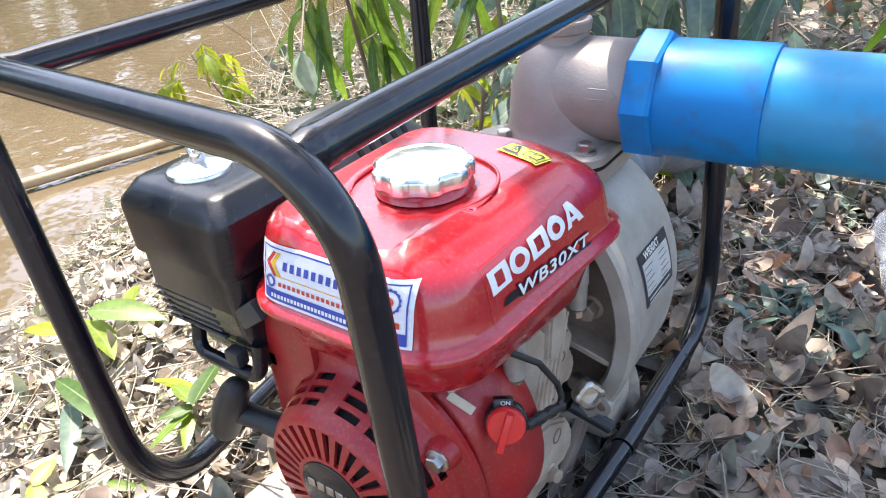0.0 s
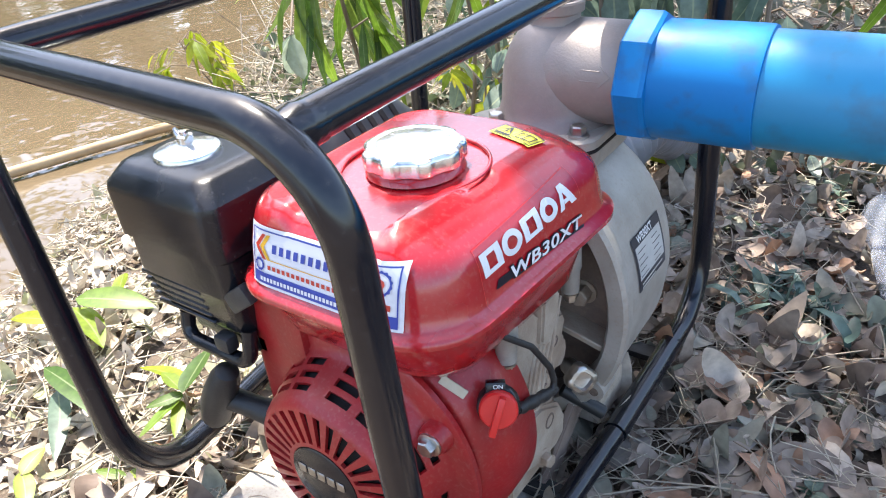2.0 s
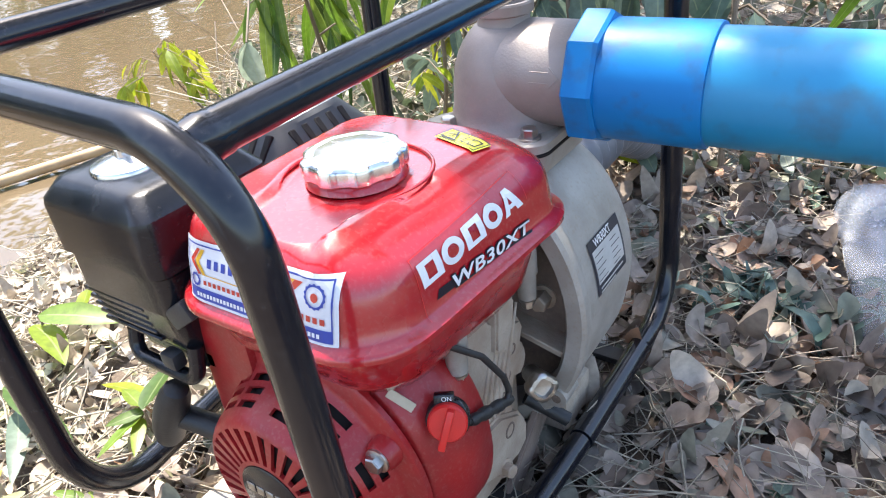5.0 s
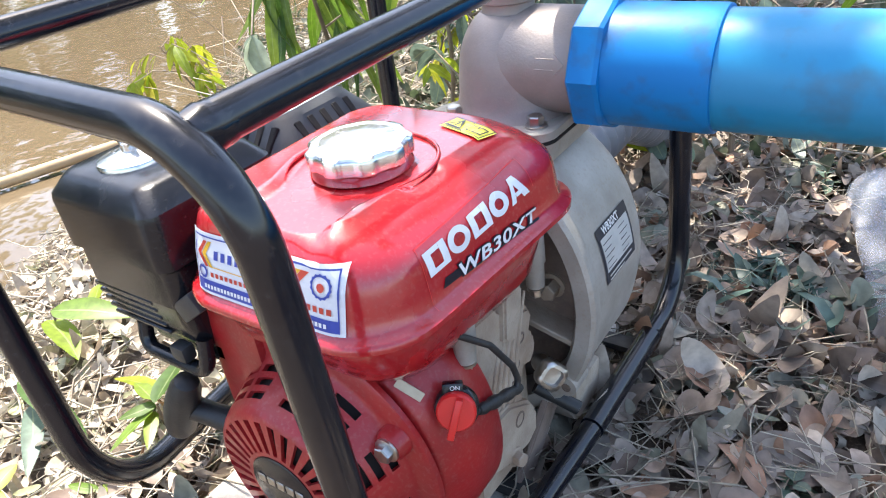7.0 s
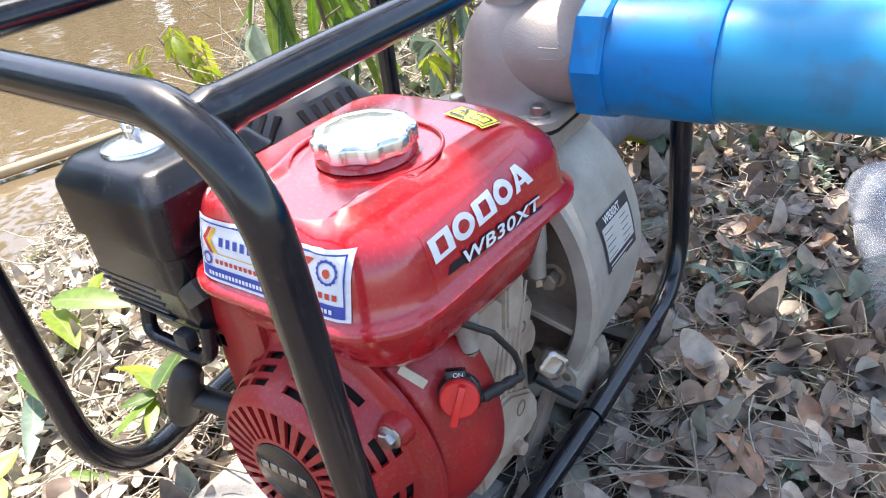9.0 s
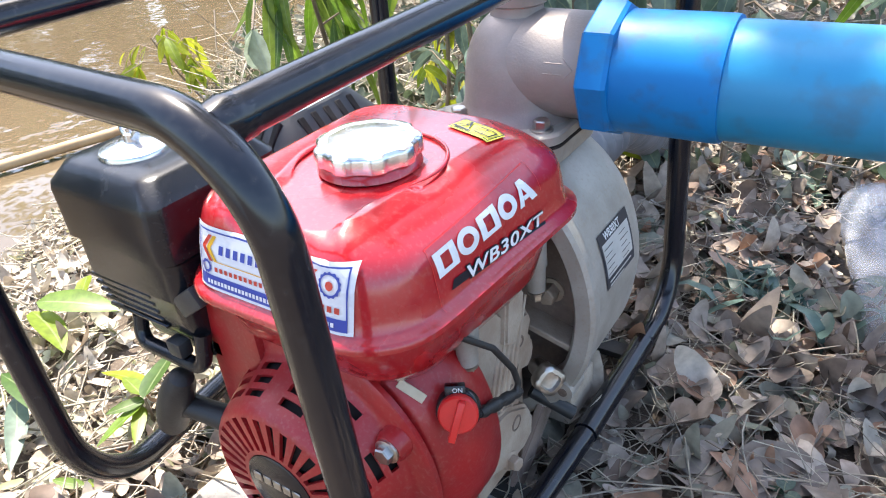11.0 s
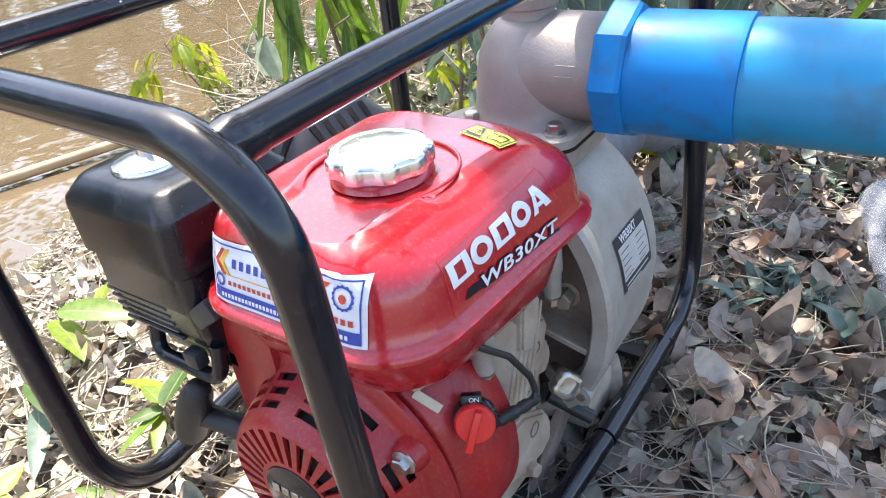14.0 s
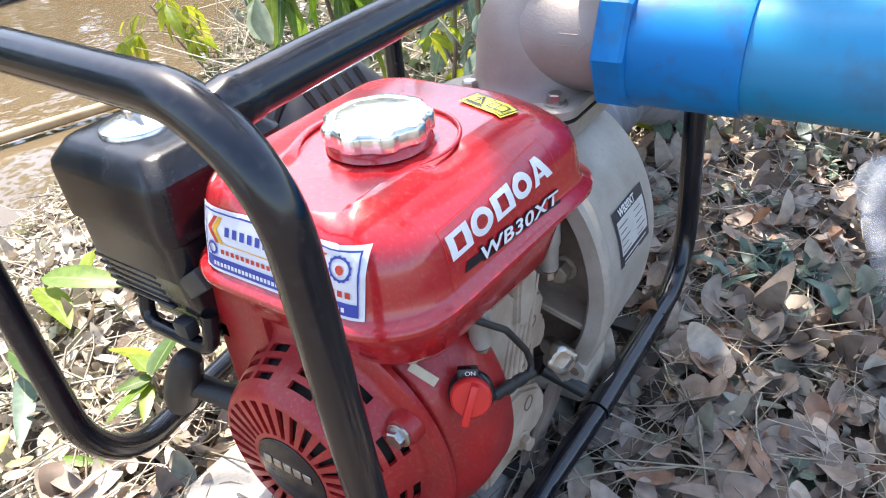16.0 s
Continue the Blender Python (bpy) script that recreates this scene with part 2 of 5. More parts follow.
CLEAR.node_tree.links.new(cb.outputs[0], c_m.inputs[2])
CLEAR.node_tree.links.new(c_m.outputs[0], CLEAR.node_tree.nodes["Material Output"].inputs[0])


# ---------------------------------------------------------------- building helpers
def finish(name, bm, material, smooth=True, angle=38):
    me = bpy.data.meshes.new(name)
    bmesh.ops.recalc_face_normals(bm, faces=bm.faces)
    bm.to_mesh(me)
    bm.free()
    if smooth:
        me.shade_smooth()
        me.set_sharp_from_angle(angle=radians(angle))
    me.materials.append(material)
    return new(name, me)


def place_world(ob):
    m = ob.matrix_basis.copy()
    while ob.parent:
        m = ob.parent.matrix_basis @ ob.matrix_parent_inverse @ m
        ob = ob.parent
    return m


def part(name, bm, material, parent, label="", smooth=True, angle=38):
    """One mesh in world places, as a part under a thing or under a part."""
    ob = finish(name, bm, material, smooth, angle)
    ob.parent = parent
    ob.matrix_parent_inverse = place_world(parent).inverted()
    return tagged(ob, label)


def thing(name, at, label, category, group="", kind=""):
    ob = new(name)
    ob.empty_display_size = 0.05
    ob.matrix_basis = Matrix.Translation(at)
    return tagged(ob, label, category, group, kind)


def join(*bms):
    out = bms[0]
    for b in bms[1:]:
        me = bpy.data.meshes.new("tmp")
        b.to_mesh(me)
        b.free()
        out.from_mesh(me)
        bpy.data.meshes.remove(me)
    return out


def bend(points, radius, steps=8):
    """A polyline with rounded corners."""
    pts = [Vector(p) for p in points]
    out = [pts[0]]
    for i in range(1, len(pts) - 1):
        r = radius[i - 1] if isinstance(radius, (list, tuple)) else radius
        a, b = (pts[i - 1] - pts[i]).normalized(), (pts[i + 1] - pts[i]).normalized()
        half = a.angle(b) / 2
        t = r / math.tan(half)
        c = pts[i] + (a + b).normalized() * (r / math.sin(half))
        p, q = pts[i] + a * t - c, pts[i] + b * t - c
        turn, side = p.angle(q), (q - p * (p.dot(q) / p.length_squared)).normalized() * r
        for k in range(steps + 1):
            out.append(c + p * math.cos(turn * k / steps) + side * math.sin(turn * k / steps))
    out.append(pts[-1])
    return out


def tube(points, radius, sides=18, caps=True, bm=None):
    bm = bm or bmesh.new()
    pts = [Vector(p) for p in points]
    n = len(pts)
    rad = radius if isinstance(radius, (list, tuple)) else [radius] * n
    up = None
    rings = []
    for i, p in enumerate(pts):
        d = (pts[min(i + 1, n - 1)] - pts[max(i - 1, 0)]).normalized()
        if up is None:
            up = d.orthogonal().normalized()
        up = (up - d * up.dot(d)).normalized()
        s = d.cross(up)
        rings.append([bm.verts.new(p + rad[i] * (up * math.cos(2 * math.pi * k / sides) + s * math.sin(2 * math.pi * k / sides))) for k in range(sides)])
    for a, b in zip(rings, rings[1:]):
        for k in range(sides):
            bm.faces.new((a[k], a[(k + 1) % sides], b[(k + 1) % sides], b[k]))
    if caps:
        bm.faces.new(rings[0])
        bm.faces.new(rings[-1])
    return bm


def loft(rings, caps=(True, True), bm=None):
    bm = bm or bmesh.new()
    vs = [[bm.verts.new(p) for p in r] for r in rings]
    n = len(vs[0])
    for a, b in zip(vs, vs[1:]):
        for k in range(n):
            bm.faces.new((a[k], a[(k + 1) % n], b[(k + 1) % n], b[k]))
    if caps[0]:
        bm.faces.new(vs[0])
    if caps[1]:
        bm.faces.new(vs[-1])
    return bm


def rrect(x0, x1, y0, y1, r, n=7, straight=1):
    """A rounded rectangle, with its straight sides cut into pieces."""
    out = []
    corners = ((x1 - r, y1 - r, 0), (x0 + r, y1 - r, 90), (x0 + r, y0 + r, 180), (x1 - r, y0 + r, 270))
    for cx, cy, a0 in corners:
        for k in range(n + 1):
            a = radians(a0 + 90 * k / n)
            q = (cx + r * math.cos(a), cy + r * math.sin(a))
            if k == 0 and out:
                p = out[-1]
                out += [(p[0] + (q[0] - p[0]) * i / straight, p[1] + (q[1] - p[1]) * i / straight) for i in range(1, straight)]
            out.append(q)
    p, q = out[-1], out[0]
    return out + [(p[0] + (q[0] - p[0]) * i / straight, p[1] + (q[1] - p[1]) * i / straight) for i in range(1, straight)]


def box(x0, x1, y0, y1, z0, z1, bevel=0.002, seg=2):
    bm = bmesh.new()
    bmesh.ops.create_cube(bm, size=1)
    for v in bm.verts:
        v.co = ((x0 + x1) / 2 + v.co.x * (x1 - x0), (y0 + y1) / 2 + v.co.y * (y1 - y0), (z0 + z1) / 2 + v.co.z * (z1 - z0))
    if bevel:
        bmesh.ops.bevel(bm, geom=bm.edges[:], offset=bevel, segments=seg, profile=0.6, affect="EDGES")
    return bm


def moved(bm, m):
    bmesh.ops.transform(bm, matrix=m, verts=bm.verts)
    return bm


def lathe(profile, m, sides=48, shape=None, caps=True):
    """Rings of (radius, height) round the local z axis of m. shape(angle): factor on the radius."""
    rings = []
    for r, h in profile:
        ring = []
        for k in range(sides):
            a = 2 * math.pi * k / sides
            f = shape(a, h) if shape else 1
            ring.append(m @ Vector((r * f * math.cos(a), r * f * math.sin(a), h)))
        rings.append(ring)
    return loft(rings, (caps, caps))


def axis(at, d, spin=0):
    """A pose at a point whose z axis looks along d."""
    return Matrix.Translation(at) @ Vector(d).to_track_quat("Z", "Y").to_matrix().to_4x4() @ pose(0, 0, 0, 0, 0, spin)


def bolt(parent, at, d, r=0.006, h=0.005, material=None, name="bolt"):
    m = axis(at, d, 15)
    bm = join(lathe([(r * 1.35, -0.001), (r * 1.35, 0.0012), (r * 1.2, 0.0016)], m, 20),
              lathe([(r * 0.98, 0.0016), (r, 0.002), (r, h - 0.001), (r * 0.85, h)], m, 6))
    return part(name, bm, material or STEEL, parent, angle=25)


def grid_patch(w, h, nx=12, ny=6):
    bm = bmesh.new()
    vs = [[bm.verts.new((w * i / nx, h * j / ny, 0)) for i in range(nx + 1)] for j in range(ny + 1)]
    for j in range(ny):
        for i in range(nx):
            bm.faces.new((vs[j][i], vs[j][i + 1], vs[j + 1][i + 1], vs[j + 1][i]))
    return bm


def rect(x, y, w, h, skew=0.0, nx=4, ny=2):
    bm = grid_patch(w, h, nx, ny)
    for v in bm.verts:
        v.co = (v.co.x + x + skew * v.co.y, v.co.y + y, 0)
    return bm


def flat_poly(pts):
    bm = bmesh.new()
    bm.faces.new([bm.verts.new((x, y, 0)) for x, y in pts])
    return bm


def flat_ring(cx, cy, r0, r1, n=24, lobes=0):
    bm = bmesh.new()
    a, b = [], []
    for k in range(n):
        t = 2 * math.pi * k / n
        f = 1 + (0.12 if lobes and k % 2 else 0)
        a.append(bm.verts.new((cx + r0 * math.cos(t), cy + r0 * math.sin(t), 0)))
        b.append(bm.verts.new((cx + r1 * f * math.cos(t), cy + r1 * f * math.sin(t), 0)))
    for k in range(n):
        bm.faces.new((a[k], a[(k + 1) % n], b[(k + 1) % n], b[k]))
    return bm


def words(text, height, shear=0.0, spacing=1.0, bold=0.0):
    cu = bpy.data.curves.new("lettering", "FONT")
    cu.body, cu.size, cu.shear, cu.space_character, cu.offset = text, height / 0.70, shear, spacing, bold
    ob = bpy.data.objects.new("lettering", cu)
    scene.collection.objects.link(ob)
    me = bpy.data.meshes.new_from_object(ob.evaluated_get(bpy.context.evaluated_depsgraph_get()))
    bm = bmesh.new()
    bm.from_mesh(me)
    bpy.data.objects.remove(ob)
    bpy.data.meshes.remove(me)
    return bm


def stretched(bm, width):
    xs = [v.co.x for v in bm.verts]
    a, b = min(xs), max(xs)
    for v in bm.verts:
        v.co.x = (v.co.x - a) / (b - a) * width
    return bm


def laid(bm, tree, origin, u, v, cast, lift):
    """Lays flat work on a surface: its x and y run along u and v from origin, and it is dropped along cast."""
    o, u, v, cast = Vector(origin), Vector(u).normalized(), Vector(v).normalized(), Vector(cast).normalized()
    bmesh.ops.triangulate(bm, faces=[f for f in bm.faces if len(f.verts) > 4])
    for _ in range(3):
        long = [e for e in bm.edges if e.calc_length() > 0.004]
        if long:
            bmesh.ops.subdivide_edges(bm, edges=long, cuts=1)
    for vert in bm.verts:
        p = o + u * vert.co.x + v * vert.co.y
        hit, normal, _, _ = tree.ray_cast(p - cast * 0.3, cast)
        if hit is None:
            hit, normal, _, _ = tree.find_nearest(p)
        if normal.dot(cast) > 0:
            normal = -normal
        vert.co = hit + normal * (lift * 1.6 + 0.0003)
    return bm


# ---------------------------------------------------------------- ground and water
def shore(y):
    y = max(-1.5, min(8.0, y))
    return -1.10 - 0.37 * y + 0.05 * math.sin(3.1 * y + 0.5) + 0.04 * math.sin(7.3 * y)


def ground_z(x, y):
    z = 0.010 * noise.noise((x * 3.1, y * 3.1, 0)) + 0.006 * noise.noise((x * 9, y * 9, 2))
    over = shore(y) - x
    if over > -0.25:
        z -= 0.42 * max(0, over + 0.25) ** 1.4
    if y > 1.2:
        z += 0.05 * min(y - 1.2, 6)
    return max(z, -1.5)


def spaced(a, b, c, d, fine, coarse):
    """Places that run from a to d, close together from b to c."""
    out, v = [], a
    while v < d:
        out.append(v)
        gap = 0 if b <= v <= c else min(abs(v - b), abs(v - c))
        v += fine + coarse * gap
    return out + [d]


xs, ys = spaced(-400, -1.9, 1.2, 400, 0.05, 0.22), spaced(-400, -0.3, 3.2, 400, 0.05, 0.22)
bm = bmesh.new()
gv = [[bm.verts.new((x, y, ground_z(x, y))) for x in xs] for y in ys]
for j in range(len(ys) - 1):
    for i in range(len(xs) - 1):
        bm.faces.new((gv[j][i], gv[j][i + 1], gv[j + 1][i + 1], gv[j + 1][i]))
ground = finish("ground", bm, SOIL, angle=180)
tagged(ground, "brown soil of the pond bank under leaf litter", "ground", kind="structure")

bm = bmesh.new()
wq = [bm.verts.new(p) for p in ((-30, -60, -0.07), (-0.5, -60, -0.07), (-0.5, 60, -0.07), (-30, 60, -0.07))]
bm.faces.new(wq)
tagged(finish("water", bm, WATER, False), "still brown muddy pond water with reflections", "water", kind="structure")

# ---------------------------------------------------------------- the pump set
pump = thing("water_pump", (-0.37, 0.45, 0.0), "red engine water pump in a black tube frame on leaf litter", "water pump")

# frame: two end hoops whose feet run into the bottom rails, and two top rails
near_path = bend([(-0.172, 0.46, 0.048), (-0.183, 0.195, 0.048), (-0.187, 0.1785, 0.4458), (-0.527, 0.182, 0.4570), (-0.470, 0.1705, 0.0871), (-0.571, 0.452, 0.0244)], [0.05, 0.057, 0.045, 0.083], 12)
far_path = bend([(-0.172, 0.462, 0.048), (-0.170, 0.700, 0.049), (-0.185, 0.700, 0.4520), (-0.543, 0.700, 0.4520), (-0.550, 0.700, 0.028), (-0.571, 0.454, 0.0244)], [0.07, 0.045, 0.04, 0.06], 12)
bar_end = max(range(len(near_path)), key=lambda i: -near_path[i].x + near_path[i].z)
part("end_hoop", tube(near_path, [0.0101 + 0.0010 * max(0, min(1, (i - bar_end) / 14)) + 0.0006 * math.exp(-((p.x + 0.205) / 0.03) ** 2) * (p.z > 0.38) for i, p in enumerate(near_path)], 24), BLACK_TUBE, pump, "glossy black bent steel tube hoop")
part("end_hoop", tube(far_path, 0.0112, 24), BLACK_TUBE, pump, "glossy black bent steel tube hoop")
for p0, p1, r0, r1 in (((-0.2145, 0.1885, 0.4415), (-0.2255, 0.696, 0.4492), 0.0101, 0.0105), ((-0.470, 0.187, 0.4520), (-0.516, 0.694, 0.4500), 0.0101, 0.0108)):
    p0, p1 = Vector(p0), Vector(p1)
    side_a, side_b = min(zip(near_path, near_path[1:]), key=lambda e: abs((e[0].x + e[1].x) / 2 - p0.x) + (1 if e[0].z < 0.3 else 0))
    sink = side_a.lerp(side_b, max(0, min(1, (p0.x - side_a.x) / (side_b.x - side_a.x))))
    rail = part("top_rail", tube([sink, p0 + Vector((0, 0.010, 0.0006)), p0 + Vector((0, 0.03, 0.0012)), p1], [r0 * 0.98, r0, r0, r1], 24), BLACK_TUBE, pump)
    for p, d, r in ((p0, (p1 - p0).normalized(), r0), (p1, (p0 - p1).normalized(), r1)):
        # a lumpy fillet of weld metal where rail and hoop meet
        wv = lathe([(r * 0.98, 0.0135), (r * 1.03, 0.0120), (r * 1.04, 0.0080), (r * 1.08, 0.0050), (r * 1.10, 0.0020), (r * 0.9, -0.0060)], axis(p, d), 36,
                   lambda a, h: 1 + 0.022 * math.sin(9 * a + 900 * h) + 0.015 * math.sin(17 * a + 2))
        part("weld", wv, BLACK_TUBE, rail, angle=60)
for y in (0.38, 0.60):
    part("cross_bar", box(-0.566, -0.176, y - 0.010, y + 0.010, 0.032, 0.040, 0.002), RUBBER, pump)


# fuel tank
def ring(z, x0, x1, y0, y1, r, sides=10):
    return [(x, y, z) for x, y in rrect(x0, x1, y0, y1, r, 9, sides)]


TANK = [(0.246, -0.340, -0.225, 0.285, 0.40, 0.03), (0.250, -0.352, -0.208, 0.266, 0.415, 0.035), (0.262, -0.357, -0.198, 0.253, 0.425, 0.038),
        (0.280, -0.358, -0.192, 0.245, 0.430, 0.038), (0.2905, -0.358, -0.190, 0.242, 0.432, 0.038), (0.2915, -0.364, -0.182, 0.233, 0.448, 0.042),
        (0.2930, -0.3665, -0.1785, 0.2300, 0.452, 0.044), (0.2965, -0.3665, -0.1785, 0.2300, 0.452, 0.044), (0.2985, -0.365, -0.181, 0.232, 0.450, 0.042),
        (0.3000, -0.361, -0.185, 0.2345, 0.446, 0.039), (0.3020, -0.3595, -0.1865, 0.236, 0.4455, 0.038), (0.312, -0.358, -0.1885, 0.2385, 0.445, 0.036),
        (0.326, -0.3565, -0.1915, 0.2415, 0.444, 0.034), (0.334, -0.355, -0.1950, 0.2440, 0.443, 0.033), (0.3405, -0.353, -0.2010, 0.2455, 0.441, 0.032),
        (0.3465, -0.3505, -0.2105, 0.2475, 0.438, 0.031), (0.3512, -0.347, -0.2210, 0.2505, 0.434, 0.030), (0.3537, -0.343, -0.2283, 0.2545, 0.430, 0.028),
        (0.3540, -0.3422, -0.2290, 0.2553, 0.4292, 0.0275), (0.35405, -0.341, -0.2306, 0.2568, 0.428, 0.027)] + [
        (0.35405 + 0.00015 * k / 80, -0.341 + 0.056 * k / 80, -0.2306 - 0.0394 * k / 80, 0.2568 + 0.0652 * k / 80, 0.428 - 0.078 * k / 80, 0.027 - 0.021 * k / 80) for k in range(1, 81)]
CAP = Vector((-0.272, 0.337, 0.3535))


def basin(x, y):
    """How deep the top sinks at a place: round the filler, and in a channel from there to the front edge."""
    if y > CAP.y:
        edge = math.hypot(x - CAP.x, y - CAP.y) - 0.0495
    else:
        k = min(1, (CAP.y - y) / 0.055)
        edge = abs(x - CAP.x) - 0.0495 + 0.0150 * k * k * (3 - 2 * k)
    soft = 0.0026 if x > CAP.x else 0.012
    k = max(0, min(1, 0.5 - edge / soft))
    return k * k * (3 - 2 * k) * (0.0010 + 0.0036 * max(0, min(1, (0.370 - y) / 0.11)))


tank_bm = loft([ring(*t, 60) for t in TANK])
for v in tank_bm.verts:
    # the side flares towards the pump
    if v.co.x > -0.28:
        v.co.x += 0.10 * (v.co.y - 0.29) * min(1, (v.co.x + 0.28) / 0.07)
    if v.co.y > 0.29 and 0.28 < v.co.z < 0.34:
        v.co.z += 0.040 * (v.co.y - 0.29) * min(1, (0.34 - v.co.z) / 0.03)
    if v.co.z > 0.336:
        v.co.z -= basin(v.co.x, v.co.y) * min(1, (v.co.z - 0.336) / 0.012)
    if v.co.z < 0.2912:
        v.co.z = 0.2912 - (0.2912 - v.co.z) * 1.28
bmesh.ops.triangulate(tank_bm, faces=tank_bm.faces)
from mathutils.bvhtree import BVHTree
tank_tree = BVHTree.FromBMesh(tank_bm)
tank = part("fuel_tank", tank_bm, RED, pump, "glossy red pressed steel fuel tank", angle=50)
arc = [CAP + Vector((0.0495 * math.cos(radians(a)), 0.0495 * math.sin(radians(a)), 0.0010)) for a in range(-25, 222, 5)]
part("filler_rim", tube(arc, [0.0004 + 0.0010 * min(1, i / 6, (len(arc) - 1 - i) / 6) for i in range(len(arc))], 12), RED, tank)
part("filler_neck", lathe([(0.034, -0.001), (0.033, 0.002), (0.031, 0.004)], Matrix.Translation(CAP), 48), RED, tank)


def lobes(a, h):
    s = math.cos(9 * a + 0.5)
    return 1 + (0.035 * max(-1, min(1, 1.8 * s)) if h < 0.0155 else 0.02 * max(-1, min(1, 1.8 * s)))


part("fuel_cap", lathe([(0.0300, 0.004), (0.0325, 0.0045), (0.0335, 0.0055), (0.0338, 0.0135), (0.0330, 0.0152), (0.0312, 0.0165), (0.0270, 0.0170),
                        (0.0255, 0.0166), (0.0245, 0.0170), (0.012, 0.0178), (0.001, 0.0180)], Matrix.Translation(CAP), 144, lobes), CHROME, tank,
     "bright scalloped metal fuel cap", angle=30)

# lettering on the tank's side: five plain blocks for the maker's mark, then the type
UPW = Vector((-0.25, -0.06, 0.97))
def disc(cx, cy, rx, ry, hole, n=28):
    bm = flat_ring(0, 0, hole, 1.0, n)
    for v in bm.verts:
        v.co = (cx + v.co.x * rx, cy + v.co.y * ry, 0)
    return bm


LH = 0.0145


def hollow(x, w, bar):
    return join(rect(x, 0, bar, LH, 0.05, 2, 4), rect(x + w - bar, 0, bar, LH, 0.05, 2, 4), rect(x + bar, 0, w - 2 * bar, 0.0030, 0.05, 4, 1), rect(x + bar + 0.0005, LH - 0.0030, w - 2 * bar, 0.0030, 0.05, 4, 1))


marks = [hollow(0.0, 0.0190, 0.0056), disc(0.0305, LH / 2, 0.0098, LH * 0.53, 0.5), hollow(0.0420, 0.0190, 0.0056), disc(0.0718, LH / 2, 0.0092, LH * 0.50, 0.45),
         join(flat_poly([(0.0820, 0), (0.0885, LH), (0.0915, LH), (0.0870, 0)]), flat_poly([(0.0885, LH), (0.0945, LH), (0.1020, 0), (0.0955, 0)]), rect(0.0885, 0.0032, 0.0075, 0.0026, 0, 3, 1))]
for bm in marks:
    part("logo_block", laid(bm, tank_tree, (-0.15, 0.2868, 0.3174), (0, 0.9975, 0.066), UPW, (-1, 0, 0), 0.0003), LETTER_WHITE, tank, smooth=False)
# the clear film round the mark shows as a thin edge
film = join(rect(-0.006, -0.0185, 0.0004, 0.0370, 0.12, 1, 8), rect(-0.0015, 0.0185, 0.1080, 0.0004, 0, 14, 1), rect(0.1065, 0.001, 0.0004, 0.0180, 0.12, 1, 4))
part("decal_edge", laid(film, tank_tree, (-0.15, 0.2868, 0.3174), (0, 0.9975, 0.066), UPW, (-1, 0, 0), 0.0002), RED_KNOB, tank, smooth=False)
LINE = Vector((0, 1, -0.012))
for grow, lift, paint in ((0.00085, 0.0003, INK), (0.00022, 0.0008, LETTER_WHITE)):
    bm = stretched(words("WB30XT", 0.0080, 0.25, 1.08, grow), 0.080 + 2 * grow)
    part("type_lettering" if paint is LETTER_WHITE else "lettering_edge", laid(bm, tank_tree, (-0.15, 0.3095 - grow, 0.3062), LINE, UPW, (-1, 0, 0), lift), paint, tank, smooth=False)
bm = rect(-0.016, 0.0002, 0.024, 0.0055, 0.7, 6, 2)
part("type_stripe", laid(bm, tank_tree, (-0.15, 0.3095, 0.3062), LINE, UPW, (-1, 0, 0), 0.0002), INK, tank, smooth=False)
bm = rect(0.0, -0.0012, 0.0800, 0.0014, 0.5, 12, 1)
part("type_underline", laid(bm, tank_tree, (-0.15, 0.3095, 0.3062), LINE, UPW, (-1, 0, 0), 0.0002), INK, tank, smooth=False)

# dealer's sticker on the tank's front
S_O, S_U, S_V, S_C = (-0.337, 0.15, 0.3015), (1, 0, 0), (0, 0, 1), (0, 1, 0)


def on_front(name, bm, material, lift, label=""):
    return part(name, laid(bm, tank_tree, S_O, S_U, S_V, S_C, lift), material, sticker if name != "dealer_sticker" else tank, label, smooth=False)


sticker = None
sticker = on_front("dealer_sticker", rect(0, 0, 0.122, 0.0395, 0, 24, 8), STICKER_WHITE, 0.0005, "white and blue dealer sticker with bars of print")
border = join(rect(0.003, 0.0365, 0.116, 0.0009, 0, 20, 1), rect(0.003, 0.003, 0.0009, 0.034, 0, 1, 6), rect(0.1181, 0.003, 0.0009, 0.034, 0, 1, 6))
on_front("sticker_border", border, STICKER_BLUE, 0.0008)
on_front("sticker_band", rect(0.003, 0.0022, 0.116, 0.0072, 0, 20, 2), STICKER_BLUE, 0.0008)
for quads, paint in (([[(0.006, 0.0265), (0.0125, 0.0345), (0.0155, 0.0345), (0.0095, 0.0265)], [(0.006, 0.0265), (0.0095, 0.0265), (0.0155, 0.0185), (0.0125, 0.0185)]], STICKER_RED),
                     ([[(0.082, 0.021), (0.086, 0.021), (0.1, 0.034), (0.094, 0.034)]], STICKER_RED),
                     ([[(0.0105, 0.0265), (0.0165, 0.0345), (0.0195, 0.0345), (0.014, 0.0265)], [(0.0105, 0.0265), (0.014, 0.0265), (0.0195, 0.0185), (0.0165, 0.0185)]], STICKER_GOLD),
                     ([[(0.076, 0.021), (0.08, 0.021), (0.094, 0.034), (0.087, 0.034)]], STICKER_GOLD)):
    on_front("sticker_chevron", join(*[flat_poly(q) for q in quads]), paint, 0.0008)
on_front("sticker_rule", rect(0.0195, 0.0185, 0.06, 0.0006, 0, 10, 1), STICKER_GOLD, 0.0008)
on_front("print_bar", join(*[rect(0.021 + 0.0062 * i, 0.0240, 0.0036, 0.0054, 0.1, 2, 2) for i in range(9)]), STICKER_BLUE, 0.0008)
